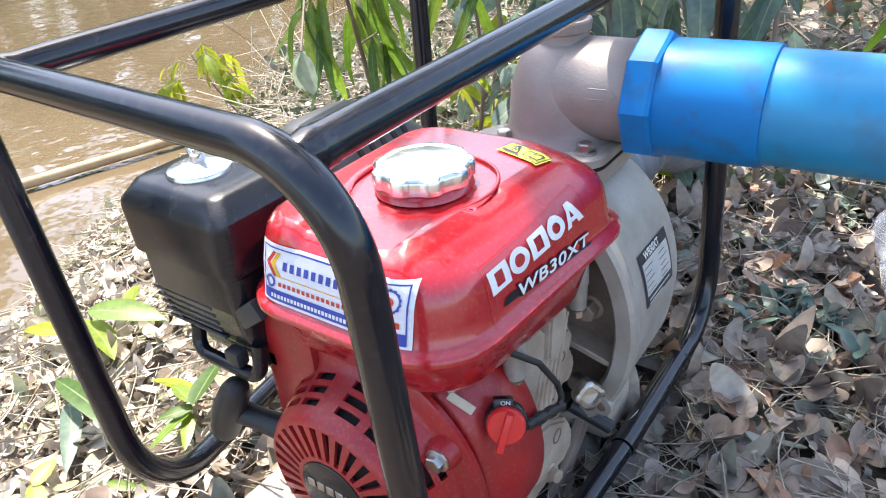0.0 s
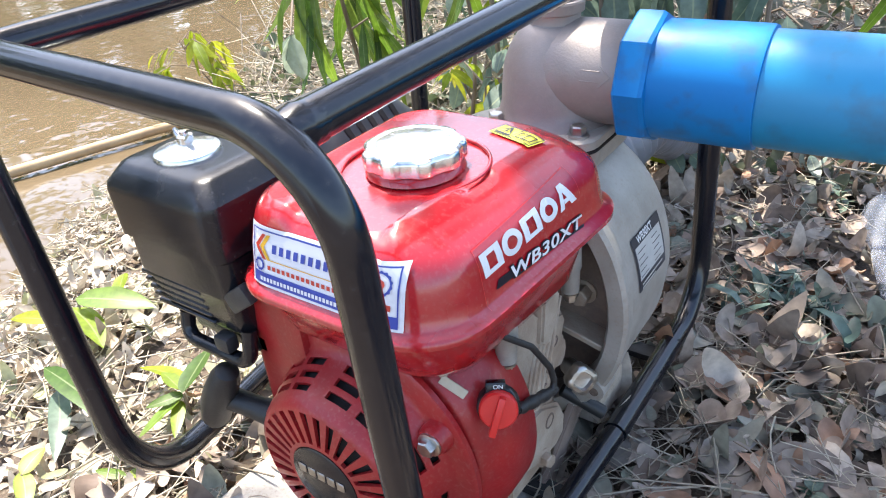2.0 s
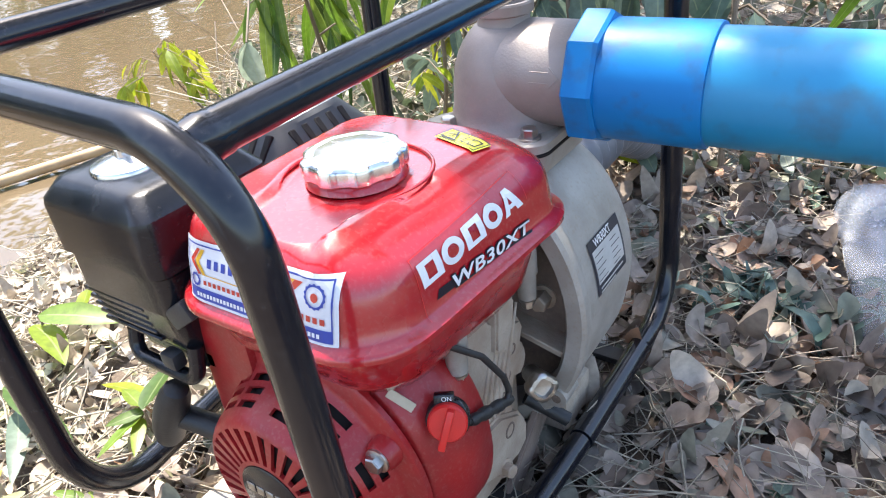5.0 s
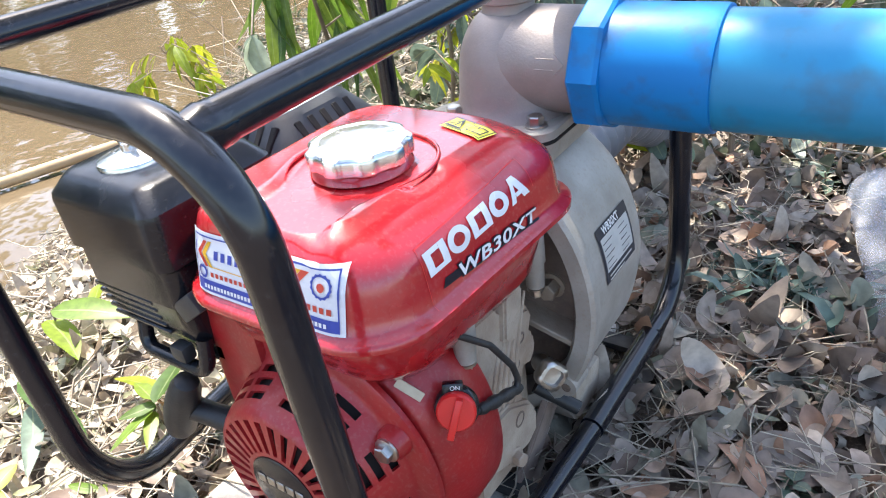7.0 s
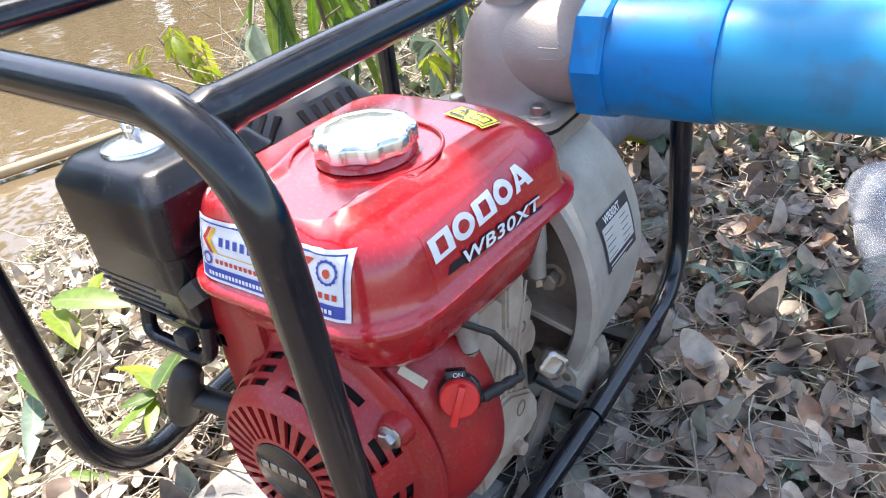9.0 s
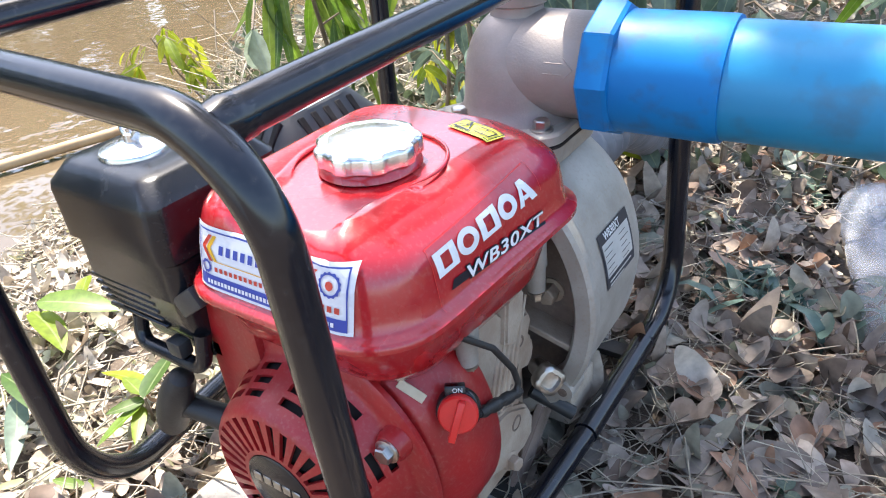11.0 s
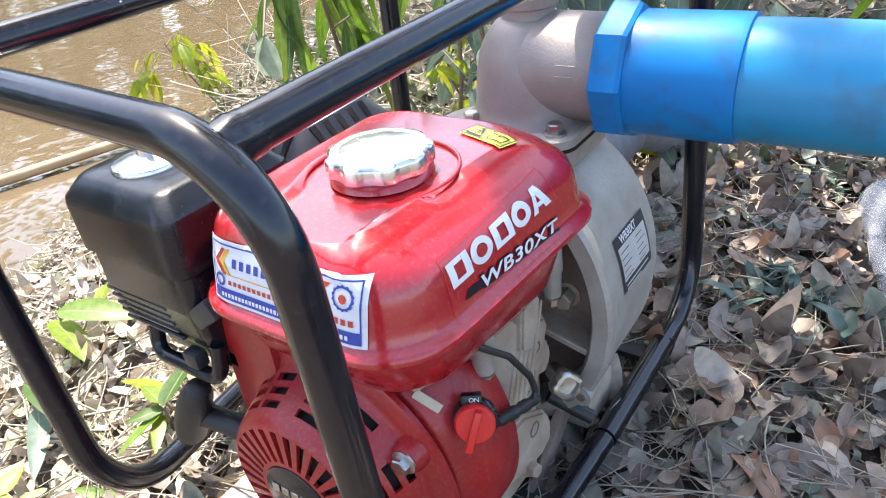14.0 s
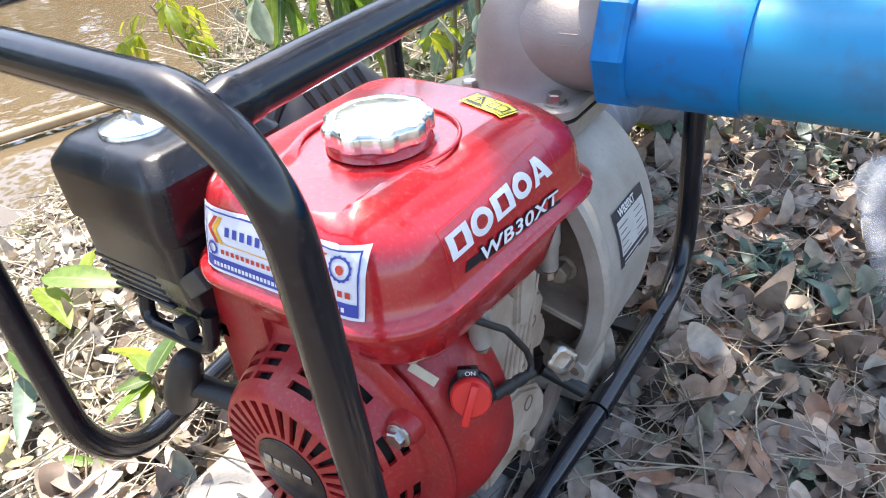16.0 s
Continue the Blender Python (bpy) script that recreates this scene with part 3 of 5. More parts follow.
on_front("print_bar", join(*[rect(0.0165 + 0.0042 * i, 0.0123, 0.0026, 0.0028, 0, 2, 1) for i in range(16)]), STICKER_RED, 0.0008)
on_front("print_bar", join(*[rect(0.092 + 0.0048 * i, 0.0122, 0.0030, 0.0036, 0, 2, 1) for i in range(5)]), STICKER_RED, 0.0008)
on_front("print_bar", join(*[rect(0.010 + 0.0030 * i, 0.0042, 0.0021, 0.0026, 0, 1, 1) for i in range(34)]), STICKER_WHITE, 0.0011)
on_front("cog_mark", flat_ring(0.0095, 0.0145, 0.0026, 0.0040, 24, 1), STICKER_BLUE, 0.0009)
on_front("cog_mark", flat_ring(0.108, 0.0275, 0.0055, 0.0066, 28, 1), STICKER_BLUE, 0.0009)
on_front("cog_mark", flat_ring(0.108, 0.0270, 0.0, 0.0026, 8), STICKER_RED, 0.0009)

# warning label on the tank's top
W_O, W_U, W_V, W_C = (-0.2560, 0.4035, 0.5), (0.94, -0.30, 0), (0.30, 0.94, 0), (0, 0, -1)
label = part("warning_label", laid(rect(0, 0, 0.040, 0.0165, 0, 20, 10), tank_tree, W_O, W_U, W_V, W_C, 0.0005), YELLOW, tank,
             "yellow warning label with black signs", smooth=False)
bm = join(flat_poly([(0.0022, 0.0022), (0.0193, 0.0022), (0.0172, 0.0042), (0.0048, 0.0042)]), flat_poly([(0.0022, 0.0022), (0.0048, 0.0042), (0.0108, 0.0118), (0.0108, 0.0150)]),
          flat_poly([(0.0193, 0.0022), (0.0108, 0.0150), (0.0108, 0.0118), (0.0172, 0.0042)]), rect(0.0099, 0.0068, 0.0018, 0.0036, 0, 1, 1), rect(0.0099, 0.0048, 0.0018, 0.0014, 0, 1, 1),
          rect(0.0200, 0.0006, 0.0009, 0.0153, 0, 1, 2), rect(0.0224, 0.0036, 0.0148, 0.0012, 0, 3, 1), rect(0.0224, 0.0112, 0.0148, 0.0012, 0, 3, 1), rect(0.0224, 0.0048, 0.0012, 0.0064, 0, 1, 2),
          rect(0.0360, 0.0048, 0.0012, 0.0064, 0, 1, 2), rect(0.0292, 0.0048, 0.0012, 0.0064, 0, 1, 2),
          rect(0.0002, 0.0002, 0.0396, 0.0008, 0, 4, 1), rect(0.0002, 0.0155, 0.0396, 0.0008, 0, 4, 1), rect(0.0002, 0.001, 0.0008, 0.0145, 0, 1, 2), rect(0.0390, 0.001, 0.0008, 0.0145, 0, 1, 2))
for k in range(3):
    bmesh.ops.subdivide_edges(bm, edges=[e for e in bm.edges if e.calc_length() > 0.0022], cuts=1)
bmesh.ops.triangulate(bm, faces=bm.faces)
part("warning_signs", laid(bm, tank_tree, W_O, W_U, W_V, W_C, 0.0011), INK, label, smooth=False)

# recoil starter
HUB = Vector((-0.291, 0.0, 0.155))


def wheel(bands, cells, skip, material_thick=0.003):
    """A shell of rings (radius, y) round the shaft with cells left out for the slots."""
    bm = bmesh.new()
    vs = [[bm.verts.new((HUB.x + r * math.cos(2 * math.pi * k / cells), y, HUB.z + r * math.sin(2 * math.pi * k / cells))) for k in range(cells)] for r, y in bands]
    for j in range(len(bands) - 1):
        for k in range(cells):
            if not skip(j, k):
                bm.faces.new((vs[j][k], vs[j][(k + 1) % cells], vs[j + 1][(k + 1) % cells], vs[j + 1][k]))
    bmesh.ops.recalc_face_normals(bm, faces=bm.faces)
    bmesh.ops.solidify(bm, geom=bm.faces[:], thickness=material_thick)
    return bm


BANDS = [(0.0305, 0.2195), (0.0340, 0.2195), (0.0600, 0.2215), (0.0640, 0.2235), (0.0668, 0.2275), (0.0692, 0.2330), (0.0711, 0.2386), (0.0728, 0.2429), (0.0748, 0.2486), (0.0766, 0.2529),
         (0.0786, 0.2586), (0.0812, 0.2620), (0.0850, 0.2640), (0.0960, 0.2645), (0.0985, 0.2665), (0.0985, 0.2705)]
SIDE_SLOTS = ((344, 358), (18, 34), (50, 66), (72, 88), (102, 116), (120, 134), (138, 152), (156, 170))


def slots(j, k):
    a = (360 * (k + 0.5) / 180) % 360
    if j == 1:
        return k % 6 in (0, 1, 2)
    if j in (5, 7, 9):
        return any(p < a < q for p, q in SIDE_SLOTS)
    return False


starter = part("recoil_starter", wheel(BANDS, 180, slots), RED_DULL, pump, "red slotted recoil starter cover", angle=40)
# near-black shell behind the slots, in place of the shade inside the cover
part("dark_lining", lathe([(0.029, 0.2245), (0.056, 0.2265), (0.0610, 0.2310), (0.0690, 0.2500), (0.0740, 0.2620), (0.0740, 0.2690)], Matrix.Translation((HUB.x, 0, HUB.z)) @ pose(0, 0, 0, -90, 0, 0), 48), DARK, starter)
part("badge", lathe([(0.0300, -0.004), (0.0300, 0.0005), (0.0285, 0.0015), (0.010, 0.0022), (0.001, 0.0022)], axis((HUB.x, 0.2195, HUB.z), (0, -1, 0)), 48), BLACK_PLASTIC, starter,
     "round black badge with worn print")
bm = bmesh.new()
for i in range(5):
    bm = join(bm, box(HUB.x - 0.0215 + 0.0090 * i, HUB.x - 0.0145 + 0.0090 * i, 0.2166, 0.2176, HUB.z + 0.003, HUB.z + 0.0105, 0.0004, 1))
part("badge_print", bm, STEEL, starter)
for a in (31, 271):
    at = Vector((HUB.x + 0.0835 * math.cos(radians(a)), 0.2535, HUB.z + 0.0835 * math.sin(radians(a))))
    part("bolt_boss", lathe([(0.0125, -0.014), (0.0115, -0.004), (0.0098, -0.0006), (0.001, 0.0)], axis(at, (0, -1, 0)), 24), RED_DULL, starter)
    bolt(starter, at, (0, -1, 0), 0.0066, 0.0068)

# starter grip
g0, g1 = Vector((-0.4075, 0.2425, 0.1930)), Vector((-0.4500, 0.2425, 0.1180))
bm = tube([g0.lerp(g1, t) + Vector((0, -0.003 * math.sin(math.pi * t), 0)) for t in (0, 0.04, 0.14, 0.32, 0.5, 0.68, 0.86, 0.96, 1)], [0.004, 0.0095, 0.0124, 0.0138, 0.0142, 0.0138, 0.0126, 0.0096, 0.004], 20)
stem = tube([(-0.4290, 0.2420, 0.1575), (-0.4150, 0.245, 0.1555), (-0.400, 0.249, 0.152), (-0.372, 0.256, 0.146)], [0.0130, 0.0100, 0.0098, 0.0118], 16)
part("starter_grip", join(bm, stem), RUBBER, pump, "black rubber pull grip on the starter rope")
part("rope_guide", box(-0.384, -0.350, 0.250, 0.274, 0.128, 0.154, 0.004), RED_DULL, starter)

# fan housing
FH = [(0.080, 0.2725), (0.0930, 0.2740), (0.0960, 0.2765), (0.0990, 0.283), (0.1030, 0.291), (0.1065, 0.300), (0.1080, 0.310), (0.1080, 0.332), (0.105, 0.336), (0.06, 0.336)]


def housing(a, h):
    d = math.degrees(a) % 360
    # wider towards the switch, straighter towards the tank and the cylinder
    f = 1 + 0.035 * math.exp(-((d - 45) / 26) ** 2) + 0.10 * math.exp(-((d - 135) / 30) ** 2)
    return f


rings = []
for r, y in FH:
    rings.append([(HUB.x + r * housing(2 * math.pi * k / 72, 0) * math.cos(2 * math.pi * k / 72), y, HUB.z + r * housing(2 * math.pi * k / 72, 0) * math.sin(2 * math.pi * k / 72)) for k in range(72)])
fan_housing = part("fan_housing", loft(rings), RED_DULL, pump, "dusty red fan housing", angle=50)
part("shroud", join(box(-0.385, -0.33, 0.258, 0.335, 0.15, 0.272, 0.006), box(-0.345, -0.235, 0.268, 0.335, 0.20, 0.258, 0.006)), RED_DULL, fan_housing)
SW = Vector((-0.1895, 0.2925, 0.2130))
SWD = Vector((0.50, -0.80, 0.33)).normalized()
switch = part("engine_switch", join(lathe([(0.0145, -0.006), (0.0145, 0.001), (0.0136, 0.0022), (0.001, 0.0025)], axis(SW, SWD), 32), moved(box(-0.0080, 0.0055, 0.008, 0.0178, -0.005, 0.0022, 0.0015), axis(SW, SWD))), BLACK_PLASTIC, fan_housing, "black switch plate")
part("switch_knob", join(lathe([(0.0130, 0.002), (0.0130, 0.0065), (0.0118, 0.0080), (0.001, 0.0082)], axis(SW, SWD), 32),
                         moved(box(-0.0024, 0.0024, -0.0170, 0.0110, 0.006, 0.0125, 0.001), axis(SW, SWD, -18))), RED_KNOB, switch, "red plastic turn knob")
bm = words("ON", 0.0030)
part("switch_lettering", moved(bm, axis(SW, SWD, 0) @ pose(-0.003, 0.0135, 0.0027)), LETTER_WHITE, switch, smooth=False)
part("paint_chip", moved(box(-0.0100, 0.0100, -0.0034, 0.0034, 0, 0.0010, 0.0003, 1), axis((-0.2165, 0.2812, 0.2275), (0.45, -0.85, 0.35), -35)), TAPE, fan_housing,
     "small pale tape tab")

# engine block with side cover, bosses and bolts
def slab_of(outline, x0, x1, bevel=0.003):
    """A cover cut from an outline in y and z, from x0 to x1."""
    bm = loft([[(x0, y, z) for y, z in outline], [(x1, y, z) for y, z in outline]])
    bmesh.ops.recalc_face_normals(bm, faces=bm.faces)
    bmesh.ops.bevel(bm, geom=[e for e in bm.edges if all(abs(v.co.x - x1) < 1e-5 for v in e.verts)], offset=bevel, segments=2, affect="EDGES")
    return bm


block = part("engine_block", box(-0.370, -0.222, 0.335, 0.442, 0.050, 0.250, 0.008), CAST_DIRTY, pump, "dusty grey cast engine block")
side = part("side_cover", slab_of([(0.325, 0.070), (0.388, 0.066), (0.398, 0.105), (0.400, 0.145), (0.404, 0.154), (0.4145, 0.150), (0.4225, 0.156), (0.4255, 0.165), (0.4235, 0.176), (0.4170, 0.1825),
                                   (0.4190, 0.188), (0.4225, 0.196), (0.4175, 0.206), (0.4060, 0.209), (0.4030, 0.222), (0.3960, 0.232), (0.3860, 0.234), (0.380, 0.226), (0.366, 0.240), (0.330, 0.244)], -0.24, -0.2035),
            CAST_DIRTY, block, "dusty cast side cover with lugs")
for i in range(5):
    a = Vector((-0.2035, 0.338 + 0.011 * i, 0.100 + 0.006 * i))
    part("casting_rib", tube([a, a + Vector((0.0004, 0.012, 0.055)), a + Vector((0, 0.030, 0.100))], [0.0012, 0.0022, 0.0012], 8), CAST_DIRTY, side)
for y, z in ((0.402, 0.186), (0.392, 0.166), (0.384, 0.150)):
    part("bolt_hole", lathe([(0.0050, -0.002), (0.0050, 0.0006), (0.0036, 0.0010), (0.0032, -0.004), (0.001, -0.004)], axis((-0.2035, y, z), (1, 0, 0)), 16), RECESS, side)
part("cover_lug", slab_of([(0.372, 0.205), (0.386, 0.196), (0.398, 0.214), (0.402, 0.236), (0.392, 0.246), (0.376, 0.240)], -0.22, -0.1985, 0.002), CAST_DIRTY, side)
for p in ((-0.203, 0.3275, 0.262), (-0.206, 0.4350, 0.262)):
    low = 0.214 if p[1] < 0.4 else 0.206
    stud = part("tank_stud", lathe([(0.0085, 0.0), (0.0090, 0.025), (0.0078, 0.027), (0.0074, p[2] - low - 0.008)], axis(p, (0, 0, -1)), 16), CAST, block)
    bolt(stud, (p[0], p[1], low + 0.006), (0, 0, -1), 0.0052, 0.008)
flange = part("base_flange", slab_of([(0.330, 0.150), (0.372, 0.142), (0.402, 0.122), (0.412, 0.104), (0.410, 0.084), (0.394, 0.078), (0.360, 0.085), (0.330, 0.100)], -0.225, -0.1985, 0.003),
              CAST_DIRTY, block, "dusty cast base flange with an open hole")
part("flange_hole", lathe([(0.0072, -0.003), (0.0072, 0.0004), (0.0058, 0.0008), (0.0052, -0.002), (0.001, -0.002)], axis((-0.1985, 0.3825, 0.1185), (1, 0, 0)), 20), RECESS, flange)
bolt(flange, (-0.1985, 0.3706, 0.0870), (1, -0.2, 0.1), 0.0062, 0.009, CAST_DIRTY)
strut = [Vector((-0.206, 0.455, 0.082)), Vector((-0.206, 0.388, 0.030))]
across = Vector((0, 0.61, -0.79)) * 0.0125
bm = loft([[p + across * a + Vector((b, 0, 0)) for a, b in ((-1, -0.004), (1, -0.004), (1, 0.003), (-1, 0.003))] for p in strut])
bmesh.ops.bevel(bm, geom=bm.edges[:], offset=0.0012, segments=2, affect="EDGES")
part("mount_strut", bm, RECESS, block, "dirty flat steel mounting strut")

# switch lead
lead = bend([(-0.1850, 0.3020, 0.2020), (-0.180, 0.328, 0.194), (-0.180, 0.359, 0.180), (-0.181, 0.350, 0.207), (-0.186, 0.333, 0.236), (-0.200, 0.312, 0.256)], 0.006, 4)
wire = part("switch_lead", tube(lead, 0.0024, 12), RUBBER, pump, "black wire lead with a ribbed boot")
boot = [Vector((-0.1835, 0.3080, 0.2000)).lerp(Vector((-0.1800, 0.3570, 0.1815)), t / 10) for t in range(11)]
part("wire_boot", tube(boot, [0.0030, 0.0044, 0.0036, 0.0048, 0.0048, 0.0036, 0.0046, 0.0046, 0.0034, 0.0040, 0.0028], 14), RUBBER, wire)

# air cleaner
AC = [(0.226, -0.470, -0.378, 0.252, 0.330, 0.012), (0.245, -0.476, -0.376, 0.244, 0.340, 0.012), (0.268, -0.481, -0.372, 0.240, 0.346, 0.012), (0.2695, -0.483, -0.3705, 0.2385, 0.348, 0.012),
      (0.299, -0.4830, -0.3705, 0.2385, 0.348, 0.012), (0.302, -0.4868, -0.368, 0.2350, 0.350, 0.012), (0.338, -0.488, -0.367, 0.2350, 0.350, 0.012), (0.343, -0.487, -0.368, 0.236, 0.349, 0.012),
      (0.3555, -0.477, -0.379, 0.245, 0.340, 0.012), (0.3575, -0.473, -0.383, 0.249, 0.336, 0.010), (0.358, -0.46, -0.396, 0.262, 0.323, 0.008)]
cleaner = part("air_cleaner", loft([ring(*t) for t in AC]), BLACK_PLASTIC, pump, "black plastic air cleaner box with scuffs", angle=28)
for i in range(5):
    z = 0.2330 + 0.0075 * i
    part("louver", box(-0.4795 - 0.0006 * i, -0.41, 0.2445 - 0.0012 * i, 0.2500, z, z + 0.0036, 0.0010, 1), BLACK_PLASTIC, cleaner)
part("cleaner_base", join(box(-0.462, -0.365, 0.258, 0.335, 0.205, 0.232, 0.008), tube(bend([(-0.455, 0.252, 0.228), (-0.455, 0.246, 0.206), (-0.380, 0.246, 0.206), (-0.380, 0.252, 0.235)], 0.012, 5), 0.006, 12),
                          box(-0.395, -0.355, 0.262, 0.31, 0.215, 0.285, 0.005)), BLACK_PLASTIC, cleaner)
part("choke_lever", box(-0.412, -0.396, 0.240, 0.252, 0.212, 0.226, 0.003), MUFFLER_GREY, cleaner)
part("control_lever", moved(box(-0.014, 0.014, -0.004, 0.004, -0.008, 0.008, 0.002), pose(-0.366, 0.243, 0.274, 0, -35, 0)), MUFFLER_GREY, pump)
WN = Vector((-0.4340, 0.2790, 0.3580))
part("lid_washer", lathe([(0.0245, -0.002), (0.0245, 0.0016), (0.0235, 0.0032), (0.017, 0.0050), (0.010, 0.0068), (0.006, 0.0075), (0.001, 0.0075)], Matrix.Translation(WN), 40), CHROME, cleaner, "bright domed metal washer")
part("wing_nut", join(lathe([(0.0055, 0.007), (0.0050, 0.0125), (0.0035, 0.0135), (0.0026, 0.0135), (0.0026, 0.0165), (0.001, 0.0168)], Matrix.Translation(WN), 20),
                      tube([WN + Vector((-0.003, 0, 0.010)), WN + Vector((-0.008, 0.001, 0.0125)), WN + Vector((-0.0105, 0.001, 0.0165))], [0.0032, 0.0030, 0.0016], 10),
                      tube([WN + Vector((0.003, 0, 0.010)), WN + Vector((0.008, -0.001, 0.0125)), WN + Vector((0.0105, -0.001, 0.0165))], [0.0032, 0.0030, 0.0016], 10)), CHROME, cleaner)

# muffler guard
MG = [(0.255, -0.500, -0.385, 0.375, 0.500, 0.02), (0.314, -0.503, -0.383, 0.372, 0.503, 0.02), (0.318, -0.501, -0.385, 0.374, 0.501, 0.02), (0.3425, -0.482, -0.403, 0.394, 0.482, 0.02),
      (0.3455, -0.474, -0.410, 0.402, 0.474, 0.018), (0.3465, -0.45, -0.425, 0.425, 0.45, 0.01)]
muffler = part("muffler_guard", loft([ring(*t) for t in MG]), MUFFLER_GREY, pump, "dark grey slotted muffler guard", angle=30)
# no openings: near-black blocks carry the shade of the slots in their colour
for i in range(5):
    part("slot", moved(box(-0.0034, 0.0034, -0.0125, 0.0125, -0.004, 0.0012, 0.001, 1), pose(-0.472 + 0.0150 * i, 0.3838, 0.3300, 51, 0, 0)), DARK, muffler)
for i in range(5):
    part("slot", moved(box(-0.0125, 0.0125, -0.0034, 0.0034, -0.004, 0.0012, 0.001, 1), pose(-0.3938, 0.406 + 0.0150 * i, 0.3300, 0, 54, 0)), DARK, muffler)
bolt(muffler, (-0.44, 0.44, 0.346), (0, 0, 1), 0.006, 0.005, MUFFLER_GREY)

# pump casing: a drum with a dirty recessed back plate
DC = Vector((-0.299, 0.0, 0.183))
DR = 0.137


def volute(a, h=0):
    return 1 + 0.05 * math.exp(-((math.degrees(a) % 360 - 45) / 30) ** 2)


drum_m = Matrix.Translation((DC.x, 0.440, DC.z)) @ pose(0, 0, 0, -90, 0, 0)
drum_bm = lathe([(0.121, 0.034), (0.121, 0.004), (0.124, 0.000), (0.1365, 0.000), (0.1395, 0.003), (0.1395, 0.012), (0.1375, 0.015), (DR, 0.018), (DR, 0.100), (0.133, 0.118), (0.124, 0.134), (0.112, 0.142), (0.06, 0.146)],
                drum_m, 96, lambda a, h: volute(2 * math.pi - a), caps=False)
drum = part("pump_casing", drum_bm, CAST, pump, "grey cast aluminium pump casing", angle=42)
part("back_plate", lathe([(0.1225, 0.0), (0.05, -0.003), (0.02, -0.02), (0.001, -0.02)], axis((DC.x, 0.472, DC.z), (0, 1, 0)), 48), RECESS, drum)
for a in (-15, 45, 105, 165, 225, 285):
    d = Vector((math.cos(radians(a)), 0, math.sin(radians(a))))
    part("rib", moved(box(0.045, 0.122, -0.006, 0.018, -0.003, 0.003, 0.001, 1), Matrix.Translation((DC.x, 0.454, DC.z)) @ Matrix.Rotation(-radians(a), 4, "Y")), CAST_DIRTY, drum)
for a in (60, 120, 180, 240, 285, 328.5):
    d = Vector((math.cos(radians(a)), 0, math.sin(radians(a))))
    ear = part("ear", tube([DC + d * 0.134 + Vector((0, 0.4375, 0)), DC + d * 0.134 + Vector((0, 0.463, 0))], 0.010, 18), CAST, drum)
    part("ear_hole", tube([DC + d * 0.135 + Vector((0, 0.4368, 0)), DC + d * 0.135 + Vector((0, 0.439, 0))], 0.0042, 12), RECESS, ear)
bolt(drum, (-0.209, 0.470, 0.191), (0, -1, 0), 0.0085, 0.014, CAST_DIRTY)
for x0, x1 in ((-0.232, -0.192), (-0.43, -0.38)):
    part("casing_foot", box(x0, x1, 0.475, 0.53, 0.034, 0.075, 0.005), CAST_DIRTY, drum)
part("mount_rubber", tube([(-0.215, 0.440, 0.100), (-0.180, 0.452, 0.078)], 0.0065, 14), RUBBER, drum)
plug = part("drain_plug", lathe([(0.008, -0.02), (0.008, 0.0), (0.0120, 0.001), (0.0125, 0.003), (0.0125, 0.0100), (0.0112, 0.0120), (0.0080, 0.0124), (0.0072, 0.0085), (0.001, 0.0080)],
                                  axis((-0.193, 0.424, 0.138), (0.72, -0.65, 0.25)), 28, lambda a, h: 1 + (0.10 * (1 if math.cos(4 * a) > 0 else -0.4) if h > 0.0 else 0)), STEEL, drum, "pale metal drain plug", angle=50)


# nameplate bent round the drum
def round_drum(bm, y0, a0, lift):
    for v in bm.verts:
        a = a0 + v.co.y / DR
        r = DR * volute(a) + lift
        v.co = (DC.x + r * math.cos(a), y0 + v.co.x, DC.z + r * math.sin(a))
    return bm


PLATE = (0.4725, radians(6.5))
plate = part("nameplate", round_drum(rect(0, 0.003, 0.060, 0.047, 0, 6, 16), *PLATE, 0.0006), PLATE_DARK, drum, "slate and silver nameplate with fine print", smooth=False)
part("nameplate_field", round_drum(rect(0.0035, 0.0125, 0.053, 0.0285, 0, 6, 12), *PLATE, 0.0009), PLATE_SILVER, plate, smooth=False)
part("nameplate_lettering", round_drum(moved(stretched(words("WB30XT", 0.0062, 0, 1.0, 0.0003), 0.032), pose(0.0105, 0.0425, 0)), *PLATE, 0.0010), LETTER_WHITE, plate, smooth=False)
rows = [rect(0.005 + 0.030 * c, 0.0150 + 0.0052 * k, 0.017 - 0.004 * ((k + c) % 2), 0.0007, 0, 3, 1) for k in range(5) for c in range(2)]
part("print_bar", round_drum(join(*rows), *PLATE, 0.0012), PLATE_DARK, plate, smooth=False)
part("print_bar", round_drum(join(rect(0.006, 0.0075, 0.046, 0.0016, 0, 5, 1), rect(0.006, 0.0040, 0.03, 0.0014, 0, 5, 1)), *PLATE, 0.0010), PLATE_SILVER, plate, smooth=False)

# discharge elbow on its flange
EL = Vector((-0.2625, 0.521, 0.367))
part("elbow_flange", loft([[(x, y, z) for x, y in rrect(-0.308 + i, -0.206 - i, 0.465 + i, 0.570 - i, 0.018, 6)] for z, i in ((0.300, 0.004), (0.3165, 0.0), (0.3175, 0.0025), (0.3190, 0.0025), (0.3200, 0.0), (0.3265, 0.0), (0.3280, 0.002))]),
     CAST, pump, "cast flange with a dark gasket line", angle=30)
part("gasket", loft([[(x, y, z) for x, y in rrect(-0.3085, -0.2055, 0.4645, 0.5705, 0.018, 6)] for z in (0.3172, 0.3193)]), DARK, pump)
